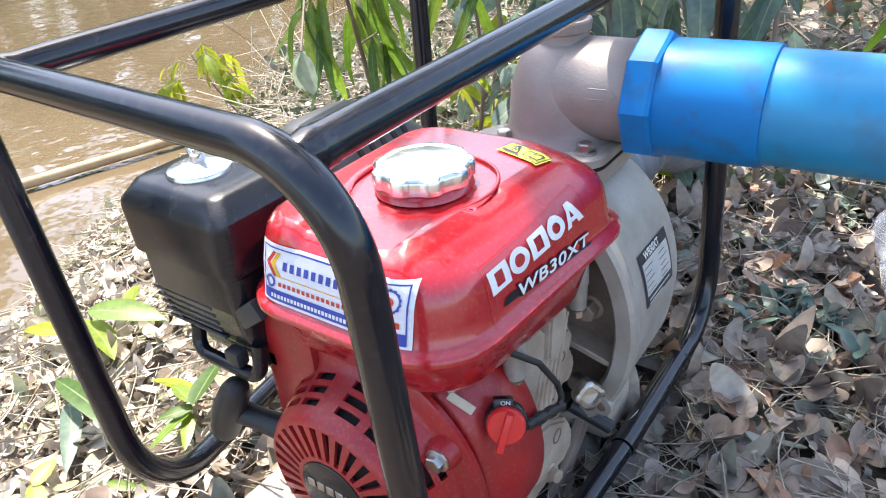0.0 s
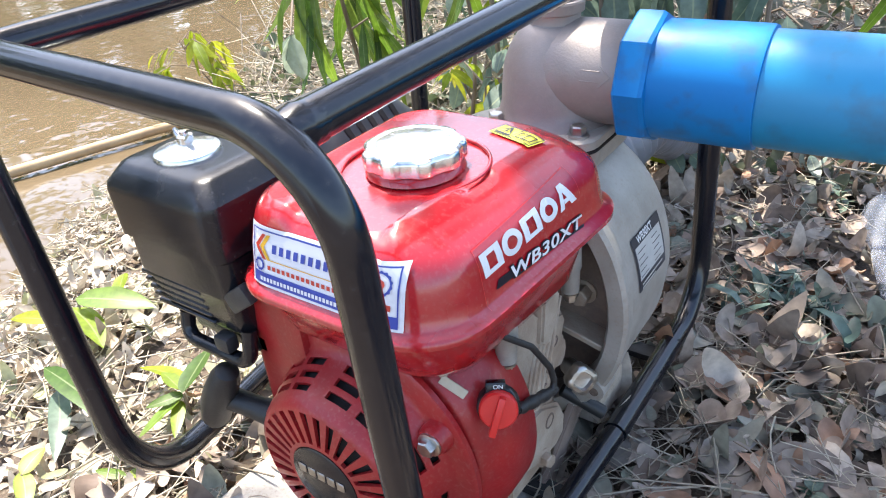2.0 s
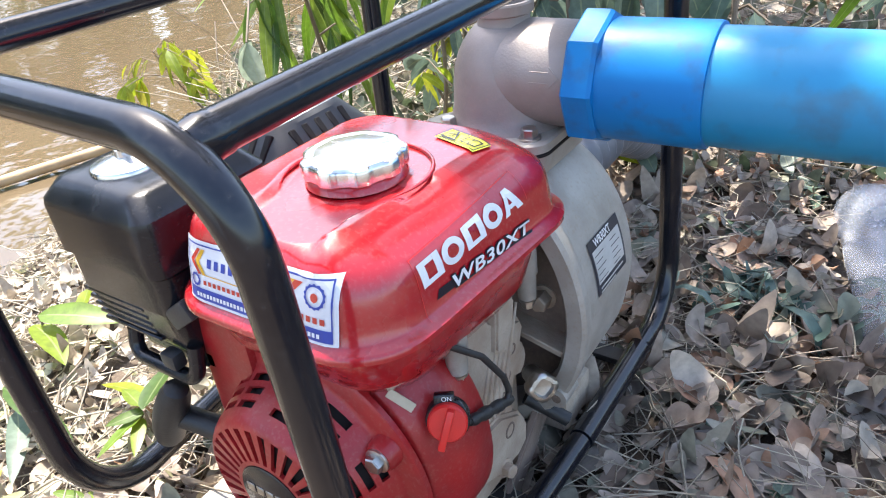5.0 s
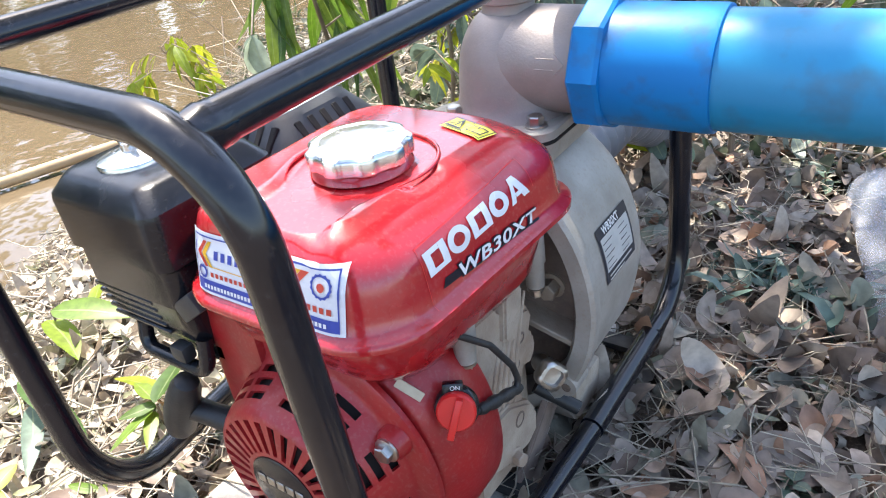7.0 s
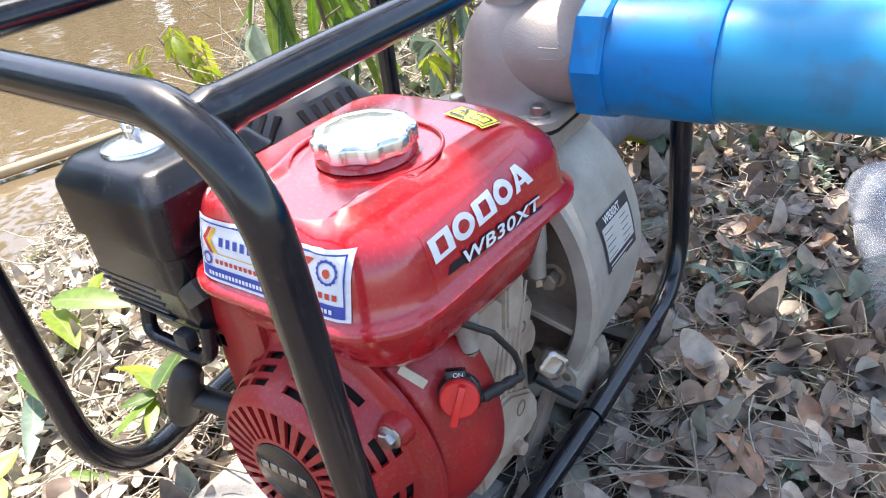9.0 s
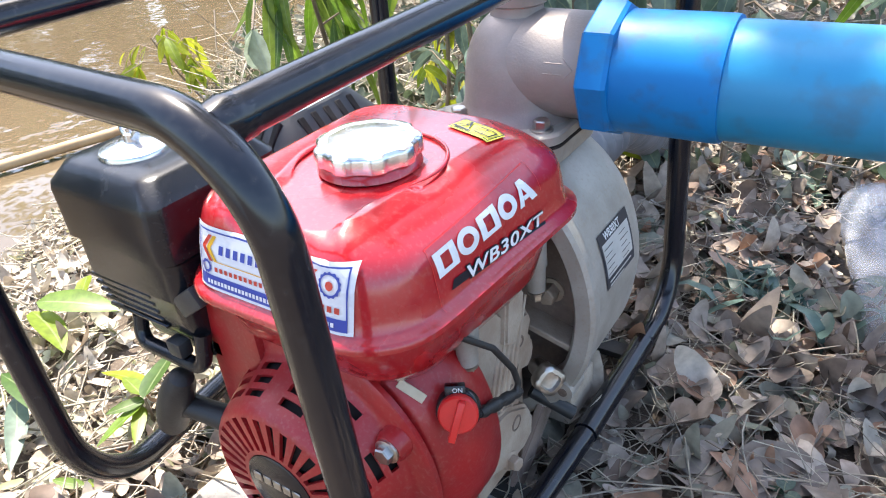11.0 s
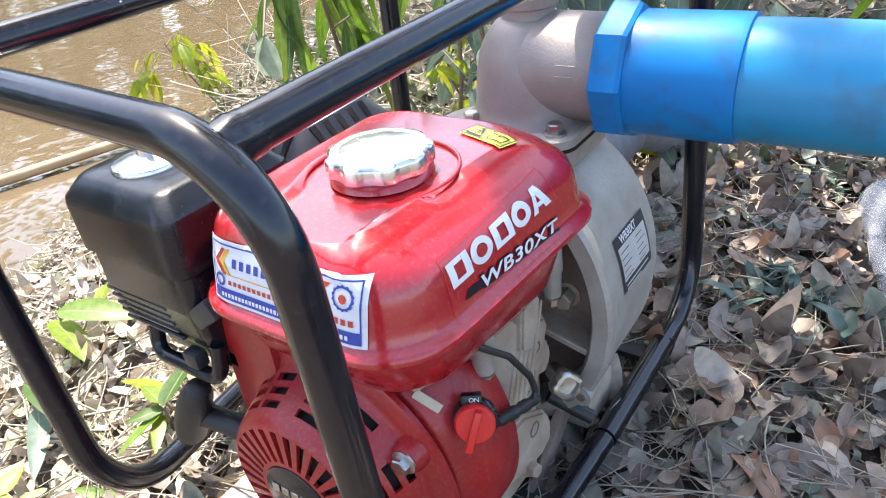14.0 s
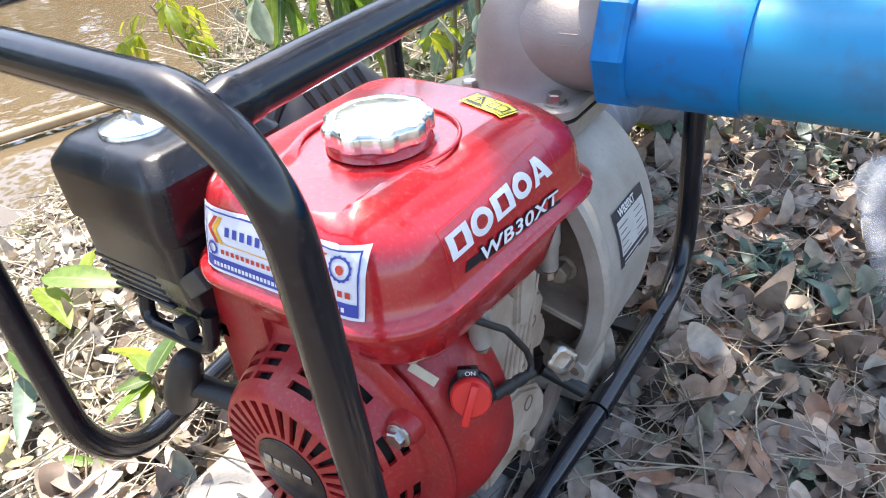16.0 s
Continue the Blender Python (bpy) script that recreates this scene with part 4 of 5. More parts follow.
for x, y in ((-0.222, 0.480), (-0.222, 0.562), (-0.296, 0.480), (-0.296, 0.558)):
    bolt(pump, (x, y, 0.3285), (0, 0, 1), 0.0065, 0.0085)
up = lathe([(0.053, -0.040), (0.0475, -0.035), (0.0450, -0.026), (0.0440, -0.014), (0.0430, -0.003), (0.0410, 0.008), (0.0378, 0.017), (0.0335, 0.025), (0.0285, 0.0315), (0.0225, 0.037), (0.012, 0.0395), (0.001, 0.0400)], Matrix.Translation(EL), 56)
out = lathe([(0.0405, 0.0), (0.0405, 0.030), (0.0400, 0.078), (0.0385, 0.095)], axis(EL, (1, 0.03, 0)), 56)
elbow = part("discharge_elbow", join(up, out), ELBOW_CAST, pump, "smooth brownish grey cast discharge elbow", angle=50)
part("priming_neck", lathe([(0.0280, 0.026), (0.0225, 0.033), (0.0205, 0.040), (0.0207, 0.044), (0.0235, 0.0455), (0.0240, 0.0525), (0.0230, 0.0540), (0.0195, 0.0540), (0.0185, 0.040), (0.001, 0.040)], Matrix.Translation(EL), 40), ELBOW_CAST, elbow,
     "open priming neck on the elbow", angle=35)
bm = bmesh.new()
for q in (((0.040, 0.004), (0.055, 0.004)), ((0.040, -0.004), (0.055, -0.004)), ((0.055, 0.008), (0.063, 0.0)), ((0.055, -0.008), (0.063, 0.0))):
    pts = []
    for s in (0, 0.5, 1):
        u, w = q[0][0] + (q[1][0] - q[0][0]) * s, q[0][1] + (q[1][1] - q[0][1]) * s
        a = radians(-168) + w / 0.0405
        pts.append(EL + Vector((u, 0.0403 * math.cos(a), -0.0403 * math.sin(a))) + Vector((0, 0.03 * u, 0)))
    tube(pts, 0.00045, 6, True, bm)
part("flow_arrow", bm, ELBOW_CAST, elbow)

# ---------------------------------------------------------------- blue delivery pipe
P0 = Vector((-0.195, 0.520, 0.367))
PD = Vector((1.0, 0.036, -0.004)).normalized()
pipe = thing("delivery_pipe", (0.9, 0.558, 0.0), "bright blue plastic delivery pipe screwed to the pump", "pipe")
PM = axis(P0, PD, 0)
part("socket", join(lathe([(0.0400, 0.000), (0.0480, 0.000), (0.0500, 0.002), (0.0500, 0.020), (0.0485, 0.023), (0.0440, 0.024)], PM @ pose(0, 0, 0, 0, 0, -1), 8),
                    lathe([(0.0440, 0.010), (0.0440, 0.026), (0.0442, 0.093), (0.0436, 0.0965), (0.0415, 0.097)], PM, 64)), BLUE, pipe, "blue plastic socket with an octagonal collar", angle=20)
part("pipe_run", lathe([(0.0412, 0.070), (0.0412, 0.4), (0.0412, 0.8), (0.0412, 1.25), (0.0385, 1.25), (0.0385, 1.0)], PM, 64), BLUE_RUN, pipe, "blue plastic pipe", angle=40)
part("pipe_prop", tube([P0 + PD * 1.18 + Vector((0, 0, -0.041)), (0.985, 0.56, -0.01)], 0.02, 12), PALE_STICK, pipe)

# suction hose behind the pump
hose = thing("suction_hose", (-0.30, 0.75, 0.0), "grey ribbed suction hose clamped to the pump inlet", "hose")
hp = bend([(-0.29, 0.575, 0.205), (-0.29, 0.82, 0.205), (-0.34, 1.15, 0.045), (-0.85, 1.75, 0.045), (-2.1, 2.2, -0.14)], 0.09, 8)
fine = []
for a, b in zip(hp, hp[1:]):
    k = max(1, int((b - a).length / 0.004))
    fine += [a.lerp(b, i / k) for i in range(k)]
part("ribbed_hose", tube(fine, [0.0335 + 0.0024 * math.sin(i * 1.2) for i in range(len(fine))], 20), HOSE_GREY, hose)
part("inlet_coupling", lathe([(0.040, 0.0), (0.047, 0.004), (0.047, 0.040), (0.041, 0.044), (0.041, 0.090), (0.036, 0.092)], axis((-0.29, 0.582, 0.205), (0, 1, 0)), 32), BLACK_PLASTIC, hose)

# ---------------------------------------------------------------- concrete slab below the engine
bm = box(-0.458, -0.215, 0.205, 0.64, -0.03, 0.031, 0.006, 3)
bmesh.ops.subdivide_edges(bm, edges=[e for e in bm.edges if e.calc_length() > 0.1], cuts=8, use_grid_fill=True)
for v in bm.verts:
    v.co += Vector((noise.noise(v.co * 40), noise.noise(v.co * 40 + Vector((5, 0, 0))), 0.4 * noise.noise(v.co * 30 + Vector((0, 7, 0))))) * 0.003
slab = finish("concrete_slab", bm, CONCRETE)
tagged(slab, "pale worn concrete slab under the pump engine", "slab")

# ---------------------------------------------------------------- plants
def leaf_mesh(name, length, width, material, droop=0.25, fold=0.12, wave=0.02, rows_n=7, tip=1.0, seed=0):
    """A long leaf from its stalk at the origin along +y, drooping towards its tip, folded along the midrib."""
    rng = random.Random(seed)
    bm = bmesh.new()
    vs = []
    for j in range(rows_n + 1):
        t = j / rows_n
        w = width * 0.5 * (math.sin(math.pi * t ** 0.75) ** (0.9 * tip)) + 0.0004
        a = droop * t
        y, z = length * t * (1 - 0.3 * a * t), -length * a * t * 0.9
        sway = 0.06 * length * math.sin(2.2 * t + seed)
        row = []
        for s in (-1, 0, 1):
            row.append(bm.verts.new((sway + s * w, y, z + (fold * w if s else 0) + wave * width * rng.uniform(-1, 1) * (1 if s else 0))))
        vs.append(row)
    for a, b in zip(vs, vs[1:]):
        for k in range(2):
            bm.faces.new((a[k], a[k + 1], b[k + 1], b[k]))
    bm.loops.layers.uv.new("leaf")
    me = bpy.data.meshes.new(name)
    bm.to_mesh(me)
    bm.free()
    for loop in me.loops:
        me.uv_layers[0].data[loop.index].uv = ((loop.vertex_index % 3) / 2, (loop.vertex_index // 3) / rows_n)
    me.shade_smooth()
    me.materials.append(material)
    return me


def put_leaf(me, parent, at, d, spin=0.0, scale=1.0):
    """A leaf object on a shared mesh: its length runs along d from at."""
    ob = new("leaf", me)
    m = Matrix.Translation(at) @ Vector(d).to_track_quat("Y", "Z").to_matrix().to_4x4() @ Matrix.Rotation(spin, 4, "Y") @ Matrix.Scale(scale, 4)
    ob.parent = parent
    ob.matrix_parent_inverse = place_world(parent).inverted()
    ob.matrix_basis = m
    return ob


LONG = [leaf_mesh("leaf", 0.145 + 0.025 * i, 0.0160 + 0.002 * i, FRESH_GREEN, 0.2 + 0.15 * i, seed=i) for i in range(4)]
SICKLE = [leaf_mesh("leaf", 0.10 + 0.02 * i, 0.026 + 0.004 * i, GREY_GREEN, 0.15 + 0.2 * i, seed=10 + i) for i in range(4)]
SMALL = [leaf_mesh("leaf", 0.045 + 0.012 * i, 0.013 + 0.003 * i, YELLOW_GREEN, 0.3, seed=20 + i) for i in range(3)]
TONGUE = [leaf_mesh("leaf", 0.068 + 0.016 * i, 0.018 + 0.004 * i, YELLOW_GREEN, 0.3, seed=25 + i) for i in range(3)]
SUNLIT_BROAD = leaf_mesh("leaf", 0.052, 0.030, SUNLIT_GREEN, 0.15, tip=0.7, seed=28)
OVAL = [leaf_mesh("leaf", 0.05 + 0.012 * i, 0.032 + 0.006 * i, GREY_GREEN, 0.2, tip=0.6, seed=40 + i) for i in range(3)]


def sapling(at, top, label, leaves, count, spread, droop, seed, start=0.45, twigs=5, thick=0.004, name="sapling", cat="sapling", group="", bow=0.05, hang=0.7):
    """A thin stem with twigs, hung with leaves of its own."""
    rng = random.Random(seed)
    at, top = Vector(at), Vector(top)
    root = thing(name, at, label, cat, group)
    side = Vector((rng.uniform(-1, 1), rng.uniform(-1, 1), 0)) * bow
    stem = [at.lerp(top, t) + side * math.sin(math.pi * t) for t in [i / 8 for i in range(9)]]
    part("stem", tube(stem, [thick * (1.15 - 0.75 * i / 8) for i in range(9)], 8), TWIG, root)
    ends = []
    for k in range(twigs):
        t = start + (1 - start) * (k + 0.6) / twigs
        base = at.lerp(top, t) + side * math.sin(math.pi * t)
        a = 2.4 * k + rng.uniform(-0.5, 0.5)
        d = Vector((math.cos(a), math.sin(a), rng.uniform(-0.1, 0.5)))
        end = base + d * spread * rng.uniform(0.6, 1.1)
        mid = base.lerp(end, 0.5) + Vector((0, 0, 0.02))
        part("twig", tube([base, mid, end], [thick * 0.5, thick * 0.4, thick * 0.25], 6), TWIG, root)
        ends.append((base, mid, end))
    for i in range(count):
        b, m_, e = ends[i % len(ends)]
        t = rng.uniform(0.25, 1.0)
        p = b.lerp(m_, t * 2) if t < 0.5 else m_.lerp(e, t * 2 - 1)
        a = rng.uniform(0, 2 * math.pi)
        d = Vector((math.cos(a), math.sin(a), 0)) * (1 - hang * 0.6) + Vector((0, 0, -hang * droop)) + (e - b).normalized() * 0.4
        put_leaf(rng.choice(leaves), root, p, d, rng.uniform(-1.2, 1.2), rng.uniform(0.75, 1.2))
    return root


# long-leaved saplings at the water's edge behind the frame
hanging = sapling((-0.86, 0.98, -0.02), (-0.74, 0.74, 0.62), "young tree with long hanging bright green leaves", LONG, 58, 0.095, 1.9, 1, 0.40, 9, 0.0045)
sapling((-0.72, 1.05, -0.01), (-0.66, 0.82, 0.60), "young tree with long hanging bright green leaves", LONG + SICKLE[:1], 12, 0.10, 1.7, 2, 0.4, 7, 0.004)
sapling((-1.56, 1.20, -0.09), (-1.60, 1.09, 0.14), "low shoot with drooping yellow-green leaves at the waterline", TONGUE, 46, 0.125, 1.0, 3, 0.45, 7, 0.003, "shoot", "shoot")
part("twig", tube([(-0.735, 0.735, 0.55), (-0.66, 0.64, 0.44), (-0.598, 0.548, 0.362)], [0.0022, 0.0018, 0.0012], 6), TWIG, hanging)
for tip, spin in (((-0.592, 0.540, 0.300), 0.5), ((-0.628, 0.560, 0.300), -0.6)):
    at = Vector((-0.598, 0.548, 0.362))
    put_leaf(SUNLIT_BROAD, hanging, at, Vector(tip) - at, spin)
# leafy saplings behind the far end of the frame
for i, (a, b, n) in enumerate((((-0.34, 1.08, 0), (-0.30, 0.98, 0.62), 26), ((-0.44, 1.16, 0), (-0.46, 1.05, 0.55), 22), ((-0.22, 1.12, 0), (-0.21, 1.03, 0.60), 24),
                               ((-0.58, 1.22, 0), (-0.60, 1.12, 0.52), 22), ((-0.30, 1.30, 0), (-0.32, 1.25, 0.55), 18))):
    sapling(a, b, "leafy sapling with broad grey-green leaves", SICKLE, n, 0.12, 1.3, 10 + i, 0.3, 6, 0.005, group="saplings behind the pump")
for i, (a, b, n) in enumerate((((-0.62, 1.0, 0), (-0.6, 0.95, 0.22), 34), ((-0.50, 0.98, 0), (-0.48, 0.95, 0.20), 30), ((-0.75, 1.2, 0), (-0.73, 1.15, 0.25), 34), ((-0.40, 1.0, 0), (-0.38, 0.98, 0.24), 30), ((-0.85, 1.35, 0), (-0.84, 1.3, 0.28), 32))):
    sapling(a, b, "low bush with yellow-green leaves by the water", SMALL + OVAL, n, 0.12, 0.6, 30 + i, 0.2, 6, 0.003, "low_bush", "bush")
for i, (a, b) in enumerate((((-0.66, 1.10, 0), (-0.69, 1.04, 0.58)), ((-0.55, 1.08, 0), (-0.50, 1.02, 0.60)), ((-0.40, 1.05, 0), (-0.43, 1.0, 0.58)), ((-0.60, 1.32, 0), (-0.55, 1.25, 0.62)), ((-0.26, 1.2, 0), (-0.28, 1.12, 0.6)))):
    sapling(a, b, "thin bare sapling with few leaves", SICKLE + OVAL, 8, 0.10, 0.9, 70 + i, 0.35, 5, 0.0055, group="saplings behind the pump", bow=0.03)
sapling((0.03, 1.62, 0.02), (-0.05, 1.29, 0.36), "thin branch with hanging green leaves beside the pipe", SICKLE[:2] + LONG[:1], 9, 0.055, 1.9, 50, 0.7, 4, 0.0035)


def seedling(at, lean, count, leaves, seed, label="small seedling with fresh green leaves", size=1.0):
    rng = random.Random(seed)
    at = Vector((at[0], at[1], ground_z(at[0], at[1]) - 0.004))
    root = thing("seedling", at, label, "seedling", "seedlings in the litter")
    top = at + Vector(lean)
    part("stem", tube([at, at.lerp(top, 0.5) + Vector((0.004, 0, 0)), top], [0.0022, 0.0018, 0.0012], 6), TWIG, root)
    for i in range(count):
        a = 2.4 * i + rng.uniform(-0.4, 0.4)
        p = at.lerp(top, 0.45 + 0.55 * i / max(1, count - 1))
        put_leaf(rng.choice(leaves), root, p, (math.cos(a), math.sin(a), rng.uniform(-0.1, 0.6)), rng.uniform(-0.4, 0.4), size * rng.uniform(0.75, 1.1))
    return root


def bank_plant(at, blades, label):
    """A small plant whose blades run from one point to another: (from, to, width, material)."""
    at = Vector((at[0], at[1], ground_z(at[0], at[1]) - 0.004))
    root = thing("bank_plant", at, label, "plant", "plants on the bank")
    for k, (p, q, w, paint) in enumerate(blades):
        p, q = Vector(p), Vector(q)
        if k == 0 or (p - Vector(blades[0][0])).length > 0.012:
            part("stem", tube([at, at.lerp(p, 0.5) + Vector((0.004, 0, 0.006)), p], [0.0024, 0.0018, 0.0012], 6), TWIG, root)
        me = leaf_mesh("leaf", (q - p).length * 1.05, w, paint, 0.12, 0.22, 0.03, 9, 0.85, k + 3)
        put_leaf(me, root, p, q - p + Vector((0, 0, 0.012)), 0.25 * (-1) ** k)
    return root


bank_plant((-0.85, 0.325), [((-0.854, 0.330, 0.062), (-0.748, 0.366, 0.050), 0.036, FRESH_GREEN), ((-0.862, 0.318, 0.050), (-0.761, 0.303, 0.036), 0.034, YELLOW_GREEN),
                            ((-0.860, 0.400, 0.055), (-0.830, 0.372, 0.040), 0.022, YELLOW_GREEN), ((-0.870, 0.300, 0.040), (-0.930, 0.270, 0.030), 0.022, YELLOW_GREEN)],
           "small plant with broad bright green leaves on the bank")
bank_plant((-0.765, 0.236), [((-0.768, 0.236, 0.052), (-0.616, 0.211, 0.042), 0.025, FRESH_GREEN), ((-0.748, 0.226, 0.032), (-0.652, 0.173, 0.022), 0.022, GREY_GREEN)],
           "small plant with long pale green leaves on the bank")
bank_plant((-0.592, 0.290), [((-0.588, 0.290, 0.045), (-0.589, 0.230, 0.032), 0.017, FRESH_GREEN), ((-0.586, 0.291, 0.050), (-0.606, 0.258, 0.038), 0.014, FRESH_GREEN),
                             ((-0.584, 0.291, 0.055), (-0.632, 0.297, 0.046), 0.018, FRESH_GREEN), ((-0.574, 0.284, 0.060), (-0.620, 0.348, 0.052), 0.026, FRESH_GREEN),
                             ((-0.590, 0.300, 0.050), (-0.676, 0.298, 0.040), 0.020, YELLOW_GREEN), ((-0.586, 0.288, 0.040), (-0.555, 0.250, 0.030), 0.014, FRESH_GREEN)],
           "small plant with narrow fresh green leaves on the bank")
bank_plant((-0.660, 0.145), [((-0.654, 0.140, 0.032), (-0.664, 0.172, 0.024), 0.018, YELLOW_GREEN), ((-0.66, 0.14, 0.032), (-0.61, 0.12, 0.02), 0.018, FRESH_GREEN)], "small plant with yellow-green leaves on the bank")
bank_plant((-0.568, 0.200), [((-0.569, 0.199, 0.022), (-0.540, 0.218, 0.016), 0.012, FRESH_GREEN), ((-0.569, 0.2, 0.022), (-0.6, 0.185, 0.016), 0.010, FRESH_GREEN)], "tiny green plant beside the frame foot")
prng = random.Random(77)
for i in range(26):
    x, y = prng.uniform(-0.16, 0.30), prng.uniform(0.40, 1.25)
    seedling((x, y), (prng.uniform(-0.01, 0.01), 0.0, prng.uniform(0.022, 0.04)), prng.randint(4, 8), OVAL if i % 3 else SICKLE, 60 + i, "low grey-green creeping plant in dead leaves", 0.36 if i % 3 else 0.55)

# tree on the bank: trunk, limbs and a crown over the water's edge
tree = thing("tree", (-0.30, 2.26, 0.03), "young tree with orange-brown bark and a spreading crown", "tree")
part("trunk", tube([(-0.30, 2.26, 0.0), (-0.29, 2.26, 0.12), (-0.28, 2.27, 0.5), (-0.30, 2.28, 1.2), (-0.36, 2.25, 2.0), (-0.42, 2.2, 2.9), (-0.5, 2.1, 3.8)], [0.046, 0.036, 0.032, 0.031, 0.028, 0.023, 0.012], 14), BARK, tree)


COARSE = ((0, 0.04), (0.08, 0.28), (0.32, 0.49), (0.62, 0.49), (0.88, 0.31), (1.0, 0.05))
ROUND = ((0, 0.03), (0.03, 0.16), (0.13, 0.36), (0.32, 0.49), (0.56, 0.50), (0.78, 0.42), (0.93, 0.24), (1.0, 0.04))


def leaf_cloud(n, sites, length, width, seed, flat=0.5, outline=COARSE):
    """Many single leaves, as vertices and faces: sites(rng) gives each one's place and size factor."""
    rng = np.random.default_rng(seed)
    v, f = [], []
    for i in range(n):
        p, s = sites(rng)
        L, W = length * s * rng.uniform(0.7, 1.25), width * s * rng.uniform(0.7, 1.25)
        a = rng.uniform(0, 2 * math.pi)
        pitch, roll, curl = rng.normal(0, flat), rng.normal(0, flat), rng.normal(0, 1.3)
        if s == 0:
            continue
        R = np.array((Matrix.Rotation(a, 3, "Z") @ Matrix.Rotation(pitch, 3, "X") @ Matrix.Rotation(roll, 3, "Y")))
        k = len(v)
        pts = []
        for t, w in outline:
            for sd in (-1, 0, 1):
                q = (sd * w * W, (t - 0.5) * L, curl * L * ((t - 0.5) ** 2) * 1.2 + abs(sd) * w * W * 0.25)
                pts.append(q)
        v.extend((np.array(pts) @ R.T + np.array(p)).tolist())
        for r in range(len(outline) - 1):
            for c in range(2):
                b = k + r * 3 + c
                f.append((b, b + 1, b + 4, b + 3))
    return v, f


def cloud_mesh(name, v, f, material):
    me = bpy.data.meshes.new(name)
    me.from_pydata(v, [], f)
    me.shade_smooth()
    me.materials.append(material)
    return me


clumps = []
crng = random.Random(5)
# limb ends of the unseen crown, set where their shade is wanted
for lx, ly in ((-0.85, 1.25), (-0.55, 1.0), (-0.95, 1.6), (-0.4, 1.4), (-0.15, 1.0), (0.1, 1.6), (-0.6, 2.1), (0.3, 2.3), (-0.2, 2.7), (-1.3, 2.6), (-0.9, 3.1), (0.6, 1.3), (-1.08, 1.36), (-0.80, 1.0), (-0.70, 1.45)):
    z = 2.6 + crng.uniform(-0.15, 0.25)
    part("limb", tube([(-0.36, 2.25, 1.7 + crng.uniform(0, 1.2)), ((lx - 0.36) / 2, (ly + 2.25) / 2, z - 0.25), (lx, ly, z)], [0.018, 0.012, 0.004], 8), BARK, tree)
    for k in range(6):
        clumps.append((lx + crng.gauss(0, 0.19), ly + crng.gauss(0, 0.19), z + crng.gauss(0, 0.12)))


# gaps cut in the unseen crown so that sun patches land on these points
SUN_GAPS = [(Vector((-0.124, 0.502, 0.405)), 0.058), (Vector((0.000, 0.505, 0.402)), 0.050), (Vector((0.065, 0.506, 0.400)), 0.048), (Vector((0.20, 0.510, 0.405)), 0.056),
        (Vector((-0.02, 0.93, 0.02)), 0.06), (Vector((-0.10, 1.05, 0.02)), 0.09), (Vector((0.30, 0.90, 0.02)), 0.10), (Vector((0.10, 1.20, 0.02)), 0.12), (Vector((-0.02, 0.56, 0.02)), 0.035)]


def crown_site(rng):
    c = clumps[int(rng.integers(len(clumps)))]
    p = Vector((c[0] + rng.normal(0, 0.10), c[1] + rng.normal(0, 0.10), c[2] + rng.normal(0, 0.09)))
    bare = any((p - g).cross(TO_SUN).length < r for g, r in SUN_GAPS)
    return tuple(p), 0 if bare else 1.0


crown = new("crown", cloud_mesh("crown", *leaf_cloud(3700, crown_site, 0.13, 0.036, 3, 1.0), CANOPY))
crown.parent = tree
crown.matrix_parent_inverse = tree.matrix_basis.inverted()

# ---------------------------------------------------------------- leaf litter, straw and undergrowth
def near_site(rng):
    while True:
        x, y = rng.uniform(-0.75, 0.75), rng.uniform(0.15, 2.1)
        k = (1.028 - y) / 0.33
        if -0.12 < k < 1.06 and abs(x + 0.006 - 0.089 * k) < 0.044:
            continue
        if x > -0.52 - 0.1 * rng.random() or y > 0.75:
            return (x, y, ground_z(x, y) + 0.003 + 0.028 * rng.random()), (1.0 if rng.random() < 0.4 else 0.5)


def bank_site(rng):
    while True:
        x, y = rng.uniform(-2.2, -0.45), rng.uniform(-0.2, 2.6)
        if x > shore(y) - 0.02:
            return (x, y, ground_z(x, y) + 0.003 + 0.014 * rng.random()), (1.0 if rng.random() < 0.35 else 0.55)


def far_site(rng):
    x, y = rng.uniform(-2.2, 3.0), 1.1 + 4.5 * rng.random() ** 1.3
    if x < shore(y):
        x = shore(y) + rng.random()
    h = rng.random() ** 2 * min(0.34, 0.03 + 0.13 * (y - 1.1))
    return (x, y, ground_z(x, y) + h), 0.6 + 0.5 * rng.random()


tagged(new("leaf_litter", cloud_mesh("leaf_litter", *leaf_cloud(13000, near_site, 0.054, 0.027, 11, 0.50, ROUND), LITTER)),
       "grey and brown dead leaves covering the ground", "leaf litter", kind="stuff")
tagged(new("bleached_litter", cloud_mesh("bleached_litter", *leaf_cloud(11000, bank_site, 0.038, 0.016, 12, 0.50, ROUND), PALE_LITTER)),
       "sun-bleached dry leaves along the water's edge", "leaf litter", kind="stuff")
tagged(new("leaf_fragments", cloud_mesh("leaf_fragments", *leaf_cloud(9000, near_site, 0.021, 0.009, 15, 0.6), LITTER)),
       "broken bits of dead leaf between larger leaves", "leaf litter", kind="stuff")
tagged(new("bleached_fragments", cloud_mesh("bleached_fragments", *leaf_cloud(11000, bank_site, 0.022, 0.009, 16, 0.7), PALE_LITTER)),
       "bleached bits of leaf and bark on the bank", "leaf litter", kind="stuff")
